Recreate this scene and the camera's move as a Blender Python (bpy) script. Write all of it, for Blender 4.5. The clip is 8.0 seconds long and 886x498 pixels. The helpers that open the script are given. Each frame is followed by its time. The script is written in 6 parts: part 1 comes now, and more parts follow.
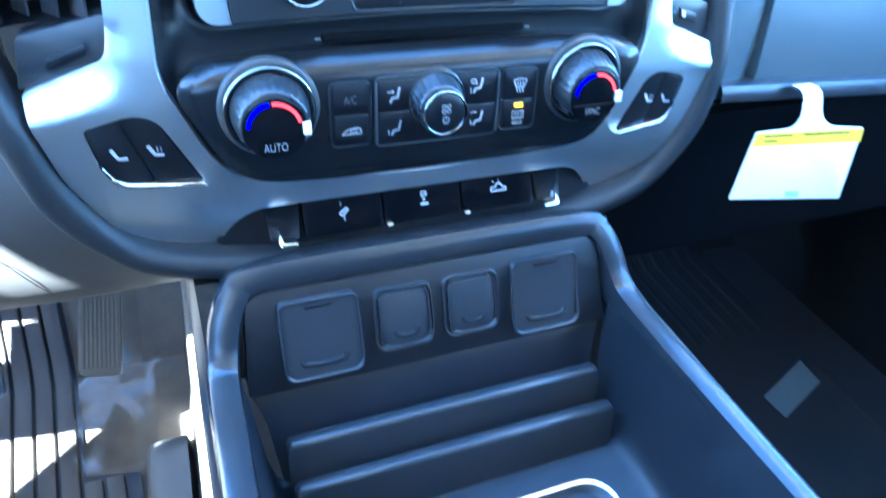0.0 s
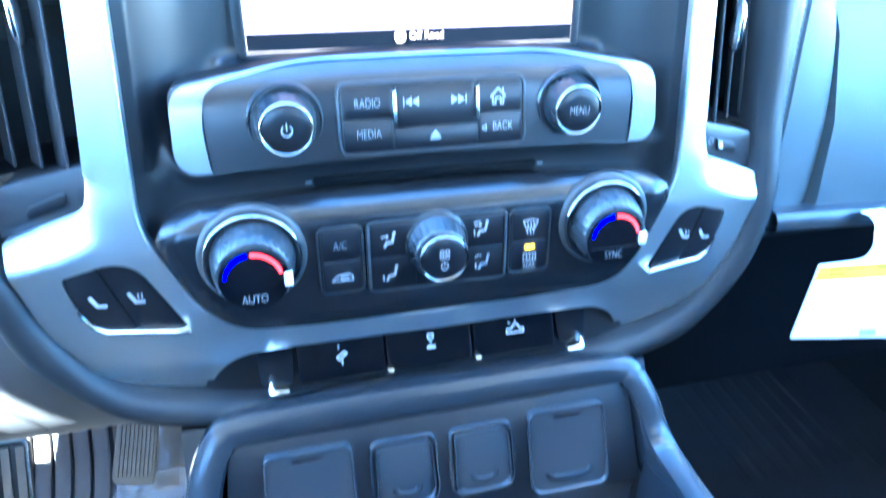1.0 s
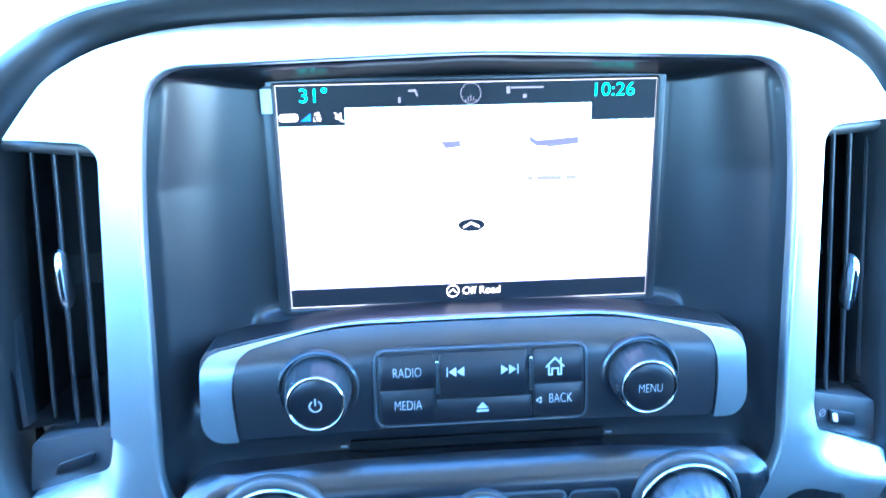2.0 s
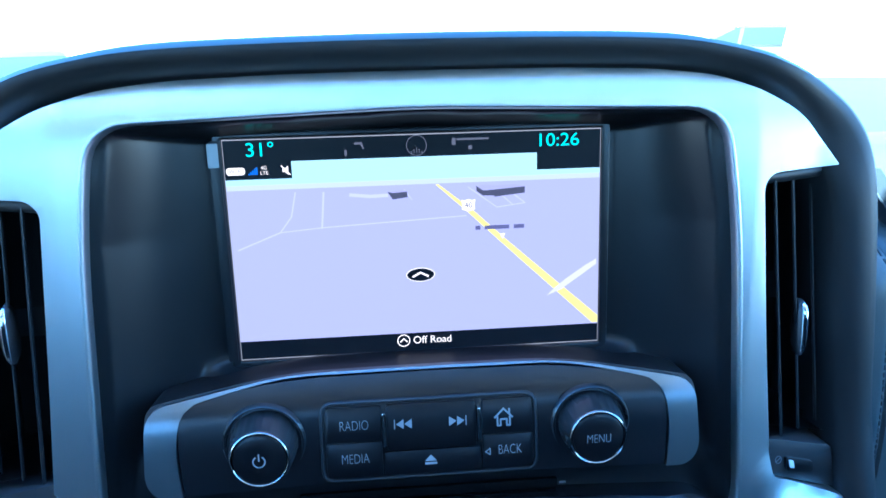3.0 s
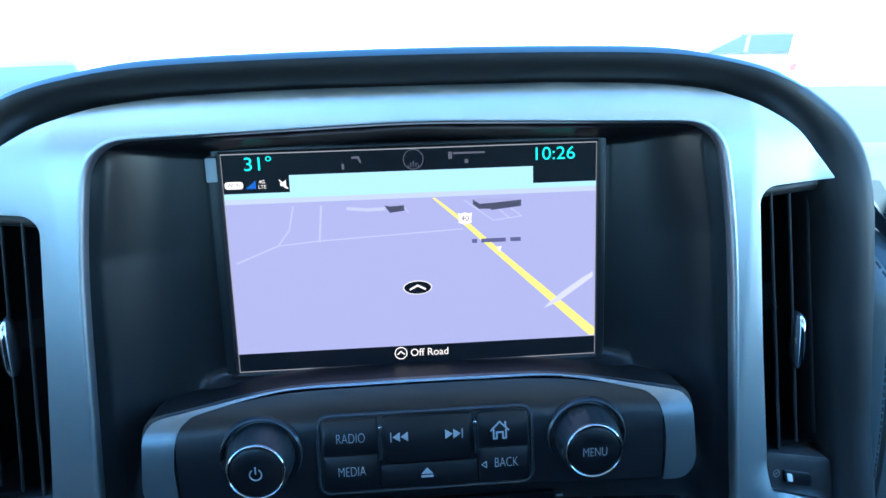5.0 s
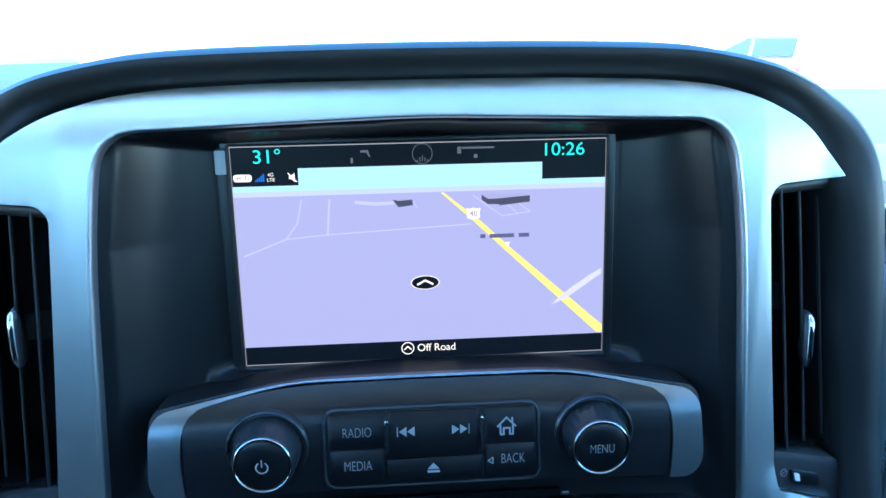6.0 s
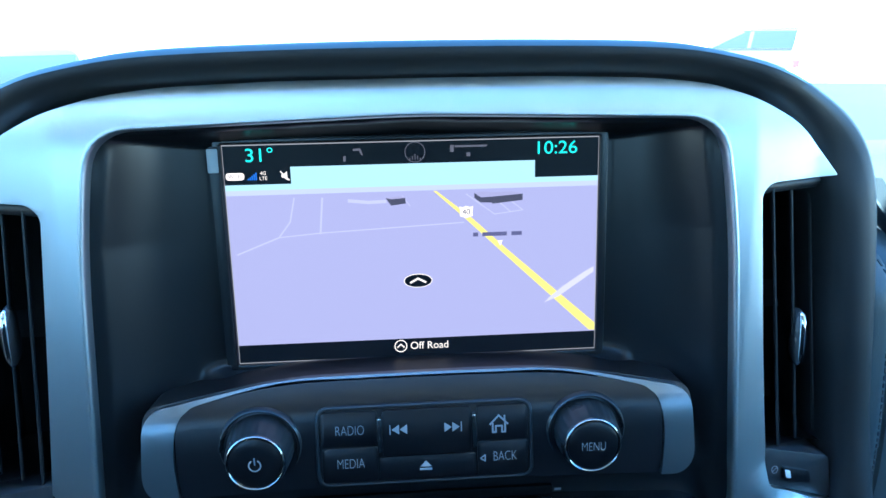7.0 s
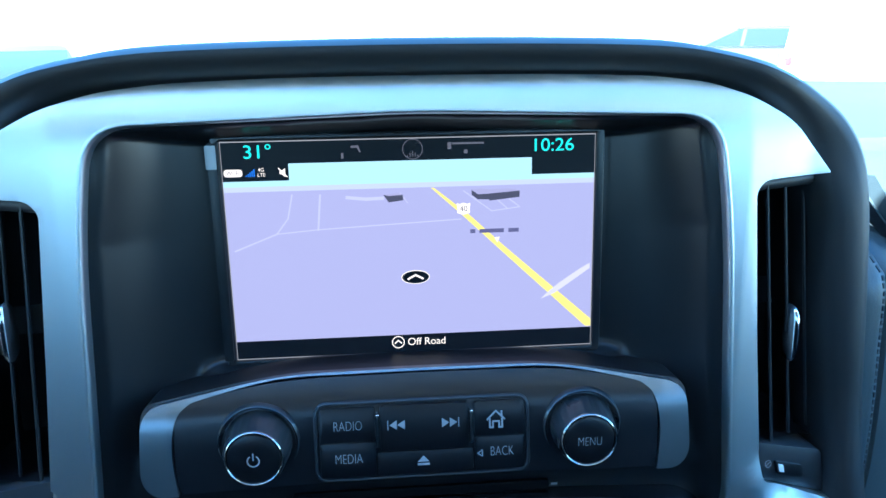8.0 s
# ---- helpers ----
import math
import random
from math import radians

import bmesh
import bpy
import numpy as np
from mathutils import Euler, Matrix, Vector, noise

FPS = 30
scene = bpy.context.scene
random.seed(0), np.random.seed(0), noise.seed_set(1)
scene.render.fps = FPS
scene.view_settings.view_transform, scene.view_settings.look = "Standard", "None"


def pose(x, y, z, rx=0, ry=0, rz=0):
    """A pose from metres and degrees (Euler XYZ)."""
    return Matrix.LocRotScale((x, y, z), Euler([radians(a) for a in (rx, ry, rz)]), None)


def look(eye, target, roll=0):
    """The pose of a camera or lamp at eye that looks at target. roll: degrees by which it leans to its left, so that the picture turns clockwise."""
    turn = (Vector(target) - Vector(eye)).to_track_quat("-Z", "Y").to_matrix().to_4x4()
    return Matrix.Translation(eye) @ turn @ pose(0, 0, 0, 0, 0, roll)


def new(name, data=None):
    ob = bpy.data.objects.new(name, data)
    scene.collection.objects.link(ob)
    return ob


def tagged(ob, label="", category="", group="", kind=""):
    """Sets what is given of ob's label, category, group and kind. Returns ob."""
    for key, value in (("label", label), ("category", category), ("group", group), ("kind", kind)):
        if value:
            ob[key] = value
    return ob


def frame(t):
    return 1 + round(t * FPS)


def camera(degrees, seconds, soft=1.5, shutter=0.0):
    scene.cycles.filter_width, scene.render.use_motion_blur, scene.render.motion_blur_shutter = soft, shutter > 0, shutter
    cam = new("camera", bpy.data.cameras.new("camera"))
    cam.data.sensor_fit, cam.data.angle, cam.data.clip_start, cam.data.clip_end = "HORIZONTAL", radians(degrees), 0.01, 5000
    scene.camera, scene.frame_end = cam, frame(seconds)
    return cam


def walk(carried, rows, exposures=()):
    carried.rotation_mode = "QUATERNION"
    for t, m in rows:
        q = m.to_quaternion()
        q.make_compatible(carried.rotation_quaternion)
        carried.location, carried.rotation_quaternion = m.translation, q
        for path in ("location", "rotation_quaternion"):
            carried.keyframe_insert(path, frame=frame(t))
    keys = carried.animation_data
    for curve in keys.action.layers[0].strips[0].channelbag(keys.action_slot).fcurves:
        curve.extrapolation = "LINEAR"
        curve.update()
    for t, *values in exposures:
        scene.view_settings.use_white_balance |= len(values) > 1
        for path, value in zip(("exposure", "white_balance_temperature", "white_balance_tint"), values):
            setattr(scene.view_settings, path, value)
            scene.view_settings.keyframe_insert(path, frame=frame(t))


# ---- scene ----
# The cab of a pickup, seen from the driver's seat: the centre stack, the console below it and what lies round them.
cam = camera(66.64, 8.0, soft=1.5, shutter=0.35)
ROWS = [
    (0, -0.1371, -0.3929, 1.4784, 52.15, -4.32, -20.69),
    (0.1, -0.1313, -0.3876, 1.4814, 53.18, -3.77, -19.48),
    (0.2, -0.1269, -0.3839, 1.4829, 54.15, -3.31, -18.84),
    (0.3, -0.1191, -0.3824, 1.4831, 54.76, -2.86, -17.82),
    (0.4, -0.1122, -0.3782, 1.4830, 55.14, -2.56, -17.28),
    (0.5, -0.1061, -0.3749, 1.4832, 55.6, -2.42, -16.8),
    (0.7, -0.0940, -0.3689, 1.4858, 55.75, -2.15, -15.80),
    (0.8, -0.0856, -0.3662, 1.4845, 56.77, -1.82, -14.77),
    (0.9, -0.0828, -0.3624, 1.4878, 57.37, -1.61, -14.70),
    (1, -0.0789, -0.3576, 1.4927, 58.6, -1.46, -14.39),
    (1.1, -0.0739, -0.3546, 1.4997, 60.93, -1.27, -13.47),
    (1.2, -0.0673, -0.3476, 1.5095, 62.26, -0.83, -12.12),
    (1.3, -0.0631, -0.3427, 1.5154, 63.53, -0.42, -10.83),
    (1.4, -0.0606, -0.3397, 1.5197, 64.88, -0.01, -9.45),
    (1.5, -0.0555, -0.3337, 1.5242, 65.86, 0.48, -7.78),
    (1.7, -0.0416, -0.3175, 1.5295, 66.62, 0.85, -5.11),
    (1.9, -0.0368, -0.3098, 1.5396, 68.73, 0.80, -4.53),
    (2, -0.0352, -0.3044, 1.5396, 69.21, 0.64, -4.34),
    (2.2, -0.023, -0.2981, 1.5398, 69.63, 0.59, -4.07),
    (3.3, -0.0117, -0.3057, 1.5487, 72.96, 1.4, -4.98),
    (3.5, -0.0132, -0.3046, 1.5485, 73.52, 1.01, -5.34),
    (3.7, -0.0124, -0.3030, 1.5489, 73.73, 0.84, -5.20),
    (4, -0.0101, -0.3017, 1.5497, 73.01, 0.79, -5.59),
    (4.2, -0.0090, -0.3020, 1.5499, 72.49, 0.83, -5.35),
    (5.3, -0.0072, -0.306, 1.5503, 72.79, 1.46, -4.09),
    (5.5, -0.009, -0.3056, 1.5484, 72.99, 1.23, -4.25),
    (6, -0.0103, -0.3053, 1.5473, 72.7, 0.89, -3.91),
    (6.5, -0.0101, -0.3058, 1.5484, 72.4, 0.68, -3.9),
    (7, -0.0075, -0.3051, 1.5499, 72.08, 0.84, -4.02),
    (7.5, -0.0085, -0.3051, 1.5499, 71.95, 0.87, -4.46),
    (7.8, -0.0091, -0.3057, 1.5501, 71.72, 0.73, -4.32),
    (8, -0.0094, -0.3066, 1.5503, 71.81, 0.65, -4.53),
]
EXPOSURES = [(0, 5.90, 4400, 0), (0.5, 6.38, 4350, 0), (1, 6.50, 4300, -2), (1.5, 6.66, 4250, -2), (2, 6.10, 4070, -2), (2.3, 5.66, 4150, -4), (3.2, 3.72, 3980, -3), (4.2, 3.52, 3980, -3), (5.2, 3.72, 4300, -8), (8, 3.76, 4300, -8)]
walk(cam, [(t, pose(*p)) for t, *p in ROWS], EXPOSURES)

# ---- light: a clear day, the sun beyond the driver's window ----
SUN = Vector((-0.50, -0.45, 0.80)).normalized()
world = bpy.data.worlds.new("sky")
scene.world = world
world.use_nodes = True
wn = world.node_tree
sky = wn.nodes.new("ShaderNodeTexSky")
sky.sky_type, sky.sun_disc = "NISHITA", False
sky.sun_elevation = math.asin(SUN.z)
sky.sun_rotation = math.atan2(SUN.x, SUN.y)
sky.air_density, sky.dust_density, sky.ozone_density = 1.0, 0.3, 2.0
wn.links.new(sky.outputs[0], wn.nodes["Background"].inputs[0])
wn.nodes["Background"].inputs[1].default_value = 0.10
lamp = bpy.data.lights.new("sun", "SUN")
lamp.energy, lamp.angle, lamp.color = 5.0, radians(0.5), (1.0, 0.91, 0.78)
sun_ob = new("sun", lamp)
sun_ob.matrix_world = look(SUN * 50, (0, 0, 0))


# ---- materials ----
def mat(name, color, rough=0.5, metal=0.0, grain=0.0, size=900.0, wear=0.12, patch=25.0, spec=0.5, coat=0.0):
    """A surface with fine relief, and a slow drift of colour and gloss over it."""
    m = bpy.data.materials.new(name)
    m.use_nodes = True
    t = m.node_tree
    b = t.nodes["Principled BSDF"]
    b.inputs["Metallic"].default_value = metal
    b.inputs["Specular IOR Level"].default_value = spec
    b.inputs["Coat Weight"].default_value = coat
    b.inputs["Coat Roughness"].default_value = 0.08
    co = t.nodes.new("ShaderNodeTexCoord")
    slow = t.nodes.new("ShaderNodeTexNoise")
    slow.inputs["Scale"].default_value, slow.inputs["Detail"].default_value = patch, 5
    t.links.new(co.outputs["Object"], slow.inputs["Vector"])
    mix = t.nodes.new("ShaderNodeMix")
    mix.data_type = "RGBA"
    mix.inputs["A"].default_value = (*[c * (1 - wear) for c in color], 1)
    mix.inputs["B"].default_value = (*[min(1, c * (1 + wear)) for c in color], 1)
    t.links.new(slow.outputs[0], mix.inputs["Factor"])
    t.links.new(mix.outputs["Result"], b.inputs["Base Color"])
    ramp = t.nodes.new("ShaderNodeMapRange")
    ramp.inputs["To Min"].default_value, ramp.inputs["To Max"].default_value = rough * (1 - wear), min(1, rough * (1 + wear))
    t.links.new(slow.outputs[0], ramp.inputs["Value"])
    t.links.new(ramp.outputs[0], b.inputs["Roughness"])
    if grain:
        fine = t.nodes.new("ShaderNodeTexNoise")
        fine.inputs["Scale"].default_value, fine.inputs["Detail"].default_value = size, 3
        t.links.new(co.outputs["Object"], fine.inputs["Vector"])
        bump = t.nodes.new("ShaderNodeBump")
        bump.inputs["Strength"].default_value, bump.inputs["Distance"].default_value = grain, 0.0006
        t.links.new(fine.outputs[0], bump.inputs["Height"])
        t.links.new(bump.outputs[0], b.inputs["Normal"])
    return m


def glow(name, color, strength=1.0):
    m = bpy.data.materials.new(name)
    m.use_nodes = True
    b = m.node_tree.nodes["Principled BSDF"]
    b.inputs["Base Color"].default_value = (0.01, 0.01, 0.012, 1)
    b.inputs["Roughness"].default_value = 0.4
    b.inputs["Specular IOR Level"].default_value = 0.15
    b.inputs["Emission Color"].default_value = (*color, 1)
    b.inputs["Emission Strength"].default_value = strength
    return m


def clear(name, tint=(1, 1, 1), gloss=0.05, rough=0.02):
    """A thin clear sheet: light goes straight through, a little is mirrored."""
    m = bpy.data.materials.new(name)
    m.use_nodes = True
    t = m.node_tree
    t.nodes.remove(t.nodes["Principled BSDF"])
    a, g, x = t.nodes.new("ShaderNodeBsdfTransparent"), t.nodes.new("ShaderNodeBsdfGlossy"), t.nodes.new("ShaderNodeMixShader")
    a.inputs[0].default_value = (*tint, 1)
    g.inputs["Roughness"].default_value = rough
    x.inputs[0].default_value = gloss
    t.links.new(a.outputs[0], x.inputs[1])
    t.links.new(g.outputs[0], x.inputs[2])
    t.links.new(x.outputs[0], t.nodes["Material Output"].inputs[0])
    return m


SILVER = mat("satin_silver_paint", (0.60, 0.635, 0.65), 0.40, 1.0, 0.0, 1400, 0.05, 18)
GUNMETAL = mat("brushed_gunmetal", (0.21, 0.225, 0.24), 0.32, 0.9, 0.06, 1500, 0.08, 30)
CHARCOAL = mat("charcoal_plastic", (0.008, 0.0085, 0.010), 0.34, 0, 0.0, 1600, 0.12, 22, 0.46)
FACE = mat("black_faceplate", (0.006, 0.006, 0.008), 0.30, 0, 0.0, 1800, 0.12, 30, 0.55)
KEY = mat("black_key_plastic", (0.006, 0.006, 0.0075), 0.32, 0, 0.0, 1800, 0.12, 40)
CLIMATE = mat("black_climate_plastic", (0.008, 0.0085, 0.010), 0.25, 0, 0.0, 1600, 0.12, 22, 0.42)
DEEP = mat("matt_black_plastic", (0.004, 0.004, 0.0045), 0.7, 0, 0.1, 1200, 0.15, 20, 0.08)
GLOSSBLACK = mat("gloss_black_plastic", (0.003, 0.003, 0.004), 0.24, 0, 0.0, 1500, 0.12, 40, 0.40)
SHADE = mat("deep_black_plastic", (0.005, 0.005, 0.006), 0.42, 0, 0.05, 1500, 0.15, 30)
PAD = mat("soft_black_vinyl", (0.016, 0.0165, 0.0175), 0.50, 0, 0.06, 1100, 0.15, 16, 0.34)
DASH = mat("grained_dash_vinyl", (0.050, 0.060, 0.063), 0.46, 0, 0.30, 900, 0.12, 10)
DASHTOP = mat("dark_dash_top_vinyl", (0.040, 0.043, 0.046), 0.46, 0, 0.30, 900, 0.12, 10)
GREY = mat("grey_trim_plastic", (0.030, 0.029, 0.028), 0.48, 0, 0.12, 1300, 0.12, 14)
CONSOLE = mat("console_trim_plastic", (0.026, 0.028, 0.031), 0.32, 0.15, 0.0, 1500, 0.10, 14)
RIM = mat("satin_console_rim", (0.034, 0.036, 0.040), 0.23, 0.40, 0.0, 1500, 0.08, 14)
POD = mat("grey_vent_plastic", (0.040, 0.041, 0.044), 0.34, 0.2, 0.10, 1400, 0.12, 20)
SOCKETS = mat("outlet_panel_plastic", (0.011, 0.0115, 0.013), 0.33, 0, 0.0, 1400, 0.15, 18, 0.40)
LID = mat("lid_plastic", (0.030, 0.031, 0.033), 0.24, 0.10, 0.0, 1500, 0.10, 14)
TRAY = mat("tray_plastic", (0.012, 0.013, 0.016), 0.38, 0, 0.06, 1400, 0.15, 18, 0.4)
SLAT = mat("grey_slat_plastic", (0.030, 0.029, 0.030), 0.34, 0.0, 0.05, 1500, 0.1, 30)
# TRIM, KNEE and PEDAL: warm sun bounce of the footwell mixed into the colour
TRIM = mat("light_grey_trim_plastic", (0.13, 0.120, 0.104), 0.40, 0, 0.15, 1200, 0.12, 12)
KNEE = mat("knee_panel_plastic", (0.066, 0.060, 0.053), 0.5, 0, 0.12, 1300, 0.12, 14, 0.4)
PEDAL = mat("warm_grey_rubber", (0.25, 0.21, 0.165), 0.45, 0, 0.1, 900, 0.15, 30)
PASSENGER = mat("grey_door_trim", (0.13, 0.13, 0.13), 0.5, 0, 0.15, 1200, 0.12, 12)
# pale and warm, to throw warmer light on the silver's left side
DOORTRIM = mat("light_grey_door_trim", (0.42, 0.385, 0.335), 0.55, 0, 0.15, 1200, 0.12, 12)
DARKCHROME = mat("smoked_chrome", (0.32, 0.33, 0.345), 0.14, 1.0, 0, wear=0.08)
CHROME = mat("bright_chrome", (0.80, 0.81, 0.83), 0.10, 1.0, 0, wear=0.05)
RUBBERIZED = mat("knurled_knob_grey", (0.036, 0.038, 0.041), 0.28, 0.4, 0.05, 1500, 0.12, 60)
BRIGHTPRINT = mat("bright_white_print", (0.50, 0.51, 0.53), 0.6, 0, 0, wear=0.08)
PRINT = mat("white_print", (0.32, 0.325, 0.34), 0.6, 0, 0, wear=0.08)
DIMPRINT = mat("grey_print", (0.24, 0.245, 0.26), 0.6, 0, 0, wear=0.1)
CARD = mat("white_card", (0.80, 0.81, 0.80), 0.55, 0, 0.05, 700, 0.03, 20)
YELLOW = mat("yellow_print", (0.76, 0.60, 0.004), 0.55, 0, 0, wear=0.05)
# RUBBER and GREYCARPET are tinted warm in place of bounced sunlight
RUBBER = mat("warm_floor_rubber", (0.088, 0.073, 0.058), 0.6, 0, 0.25, 600, 0.2, 12)
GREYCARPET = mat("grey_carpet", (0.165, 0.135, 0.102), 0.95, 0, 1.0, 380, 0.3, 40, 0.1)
# near-black, with the shade of the passenger's side put into the colour
CARPET = mat("shade_dark_carpet", (0.009, 0.009, 0.009), 0.95, 0, 1.0, 380, 0.3, 40, 0.1)
LINER = mat("grey_headliner", (0.74, 0.74, 0.73), 0.9, 0, 0.4, 400, 0.08, 8)
THREAD = mat("grey_stitching", (0.075, 0.08, 0.085), 0.8, 0, 0, wear=0.1)
CONCRETE = mat("tan_concrete", (0.48, 0.415, 0.30), 0.9, 0, 0.8, 60, 0.2, 0.6)
WHITEPAINT = mat("white_car_paint", (0.80, 0.80, 0.80), 0.25, 0, 0, wear=0.03, coat=0.6)
DARKPAINT = mat("dark_grey_car_paint", (0.10, 0.11, 0.12), 0.25, 0.3, 0, wear=0.05, coat=0.6)
REDPAINT = mat("red_lens", (0.55, 0.02, 0.02), 0.2, 0, 0, wear=0.05)
CARGLASS = mat("car_window_glass", (0.032, 0.035, 0.038), 0.12, 0, 0, wear=0.1, spec=0.45)
TYRE = mat("tyre_rubber", (0.02, 0.02, 0.02), 0.8, 0, 0.3, 200, 0.2, 8)
PANE = clear("windscreen_glass", (0.93, 0.96, 0.95), 0.04, 0.02)
TINTED = clear("privacy_glass", (0.44, 0.45, 0.45), 0.05, 0.02)
FILM = clear("clear_plastic_film", (0.88, 0.88, 0.86), 0.050, 0.24)
BLUE_LED = glow("blue_backlight", (0.003, 0.004, 0.85), 0.33)
RED_LED = glow("red_backlight", (1.0, 0.010, 0.012), 0.23)
AMBER_LED = glow("amber_indicator", (1.0, 0.50, 0.004), 0.13)

# ---- mesh helpers; the stack's own axes are u right, v up the screen, w towards the seat ----
STACK = pose(0, 0, 1.45, 83.5, 0, 0)
ORIGIN = {}


def thing(name, label, category, at=(0, 0, 0), group="", kind="", base=STACK):
    """An empty at a place of the stack's axes; its parts are given in those axes too."""
    ob = new(name)
    ob.empty_display_size = 0.02
    ob.matrix_world = base @ Matrix.Translation(at)
    ORIGIN[ob] = Vector(at)
    return tagged(ob, label, category, group, kind)


def finish(bm, sharp=32):
    for f in bm.faces:
        f.smooth = True
    lim = radians(sharp)
    for e in bm.edges:
        e.smooth = len(e.link_faces) == 2 and e.calc_face_angle(0) < lim


def part(name, bm, material, parent, label="", sharp=32):
    finish(bm, sharp)
    shift = ORIGIN[parent]
    bmesh.ops.translate(bm, vec=-shift, verts=bm.verts)
    me = bpy.data.meshes.new(name)
    bm.to_mesh(me)
    bm.free()
    me.materials.append(material)
    ob = new(name, me)
    ob.parent = parent
    ORIGIN[ob] = shift
    return tagged(ob, label)


def rounded(pts, seg=5):
    """A closed outline in metres from corners (x, y, cut) in millimetres; cut is how far before the corner its curve begins."""
    out, n = [], len(pts)
    for i, (x, y, cut) in enumerate(pts):
        p, a, b = Vector((x, y)), Vector(pts[i - 1][:2]), Vector(pts[(i + 1) % n][:2])
        if cut <= 0:
            out.append(p / 1000)
            continue
        s = p + (a - p).normalized() * min(cut, 0.48 * (a - p).length)
        e = p + (b - p).normalized() * min(cut, 0.48 * (b - p).length)
        for k in range(seg + 1):
            t = k / seg
            out.append((s * (1 - t) ** 2 + p * 2 * t * (1 - t) + e * t * t) / 1000)
    return [(q.x, q.y) for q in out]


def box2(x0, y0, x1, y1, cut=1.0, seg=3):
    return rounded([(x0, y0, cut), (x1, y0, cut), (x1, y1, cut), (x0, y1, cut)], seg)


def plate(outline, front, depth=0.004, bevel=0.0006, holes=(), cuts=(), seg=2):
    """A moulded plate: an outline with holes, its front at the height front(u, v), bent along the cuts, with rounded rims."""
    bm = bmesh.new()
    wf = front if callable(front) else lambda u, v: front
    for loop in (outline, *holes):
        vs = [bm.verts.new((x, y, 0)) for x, y in loop]
        for i in range(len(vs)):
            bm.edges.new((vs[i - 1], vs[i]))
    bmesh.ops.triangle_fill(bm, use_beauty=True, use_dissolve=False, edges=bm.edges[:])
    for co, no in cuts:
        bmesh.ops.bisect_plane(bm, geom=bm.verts[:] + bm.edges[:] + bm.faces[:], plane_co=(*co, 0), plane_no=(*no, 0))
    bm.normal_update()
    for f in bm.faces:
        if f.normal.z < 0:
            f.normal_flip()
    for v in bm.verts:
        v.co.z = wf(v.co.x, v.co.y)
    rim = [e for e in bm.edges if len(e.link_faces) == 1]
    made = bmesh.ops.extrude_edge_only(bm, edges=rim)["geom"]
    bmesh.ops.translate(bm, vec=(0, 0, -depth), verts=[g for g in made if isinstance(g, bmesh.types.BMVert)])
    if bevel > 0:
        bmesh.ops.bevel(bm, geom=rim, offset=bevel, segments=seg, profile=0.5, affect="EDGES", clamp_overlap=True)
    bmesh.ops.recalc_face_normals(bm, faces=bm.faces[:])
    return bm


def grid(x0, x1, y0, y1, step):
    """Cuts that divide a plate into even cells, so that it bends smoothly."""
    n, m = int((x1 - x0) / step), int((y1 - y0) / step)
    return [((x0 + (x1 - x0) * k / n, 0), (1, 0)) for k in range(n + 1)] + [((0, y0 + (y1 - y0) * k / m), (0, 1)) for k in range(m + 1)]


def loft(loops, closed=True, cap0=False, cap1=False):
    """A skin through loops of points that correspond."""
    bm = bmesh.new()
    rows = [[bm.verts.new(p) for p in loop] for loop in loops]
    n = len(rows[0])
    for a, b in zip(rows, rows[1:]):
        for i in range(n if closed else n - 1):
            j = (i + 1) % n
            bm.faces.new((a[i], a[j], b[j], b[i]))
    if cap0:
        bm.faces.new(rows[0][::-1])
    if cap1:
        bm.faces.new(rows[-1])
    bmesh.ops.recalc_face_normals(bm, faces=bm.faces[:])
    return bm


def lathe(u, v, profile, seg=48, ribs=0, depth=0.0, lean=0.0, which=()):
    """A turned piece about an axis along w at (u, v): profile of (radius, w) in millimetres; ribs on the rows named in which."""
    loops = []
    for k, (r, w) in enumerate(profile):
        loop = []
        for i in range(seg):
            a = 2 * math.pi * i / seg
            rr = r * (1 - (depth if ribs and k in which and i % (seg // ribs) == 0 else 0))
            loop.append((u + rr / 1000 * math.cos(a), v + rr / 1000 * math.sin(a) - lean * (w - profile[0][1]) / 1000, w / 1000))
        loops.append(loop)
    return loft(loops, True, False, True)


def flat(bm, pts, w, thick=0.0002):
    """Adds a thin flat piece with the outline pts (millimetres) to bm."""
    top = [bm.verts.new((x / 1000, y / 1000, w)) for x, y in pts]
    f = bm.faces.new(top)
    if f.normal.z < 0 or sum((pts[i - 1][0] * pts[i][1] - pts[i][0] * pts[i - 1][1]) for i in range(len(pts))) < 0:
        f.normal_flip()
    return bm


def stroke(bm, pts, width, w, closed=False):
    """Adds a flat line of a width in millimetres through pts to bm."""
    n = len(pts)
    for i in range(n if closed else n - 1):
        a, b = Vector(pts[i]), Vector(pts[(i + 1) % n])
        d = (b - a).normalized() * width / 2
        s = Vector((-d.y, d.x))
        e = d * 0.6
        flat(bm, [tuple(a - e - s), tuple(b + e - s), tuple(b + e + s), tuple(a - e + s)], w + 0.00001 * (i % 5))
    return bm


def ellipse(x, y, rx, ry, a0=0, a1=360, n=24):
    full = abs(a1 - a0) >= 360
    return [(x + rx * math.cos(radians(a0 + (a1 - a0) * k / (n if full else n - 1))), y + ry * math.sin(radians(a0 + (a1 - a0) * k / (n if full else n - 1)))) for k in range(n)]


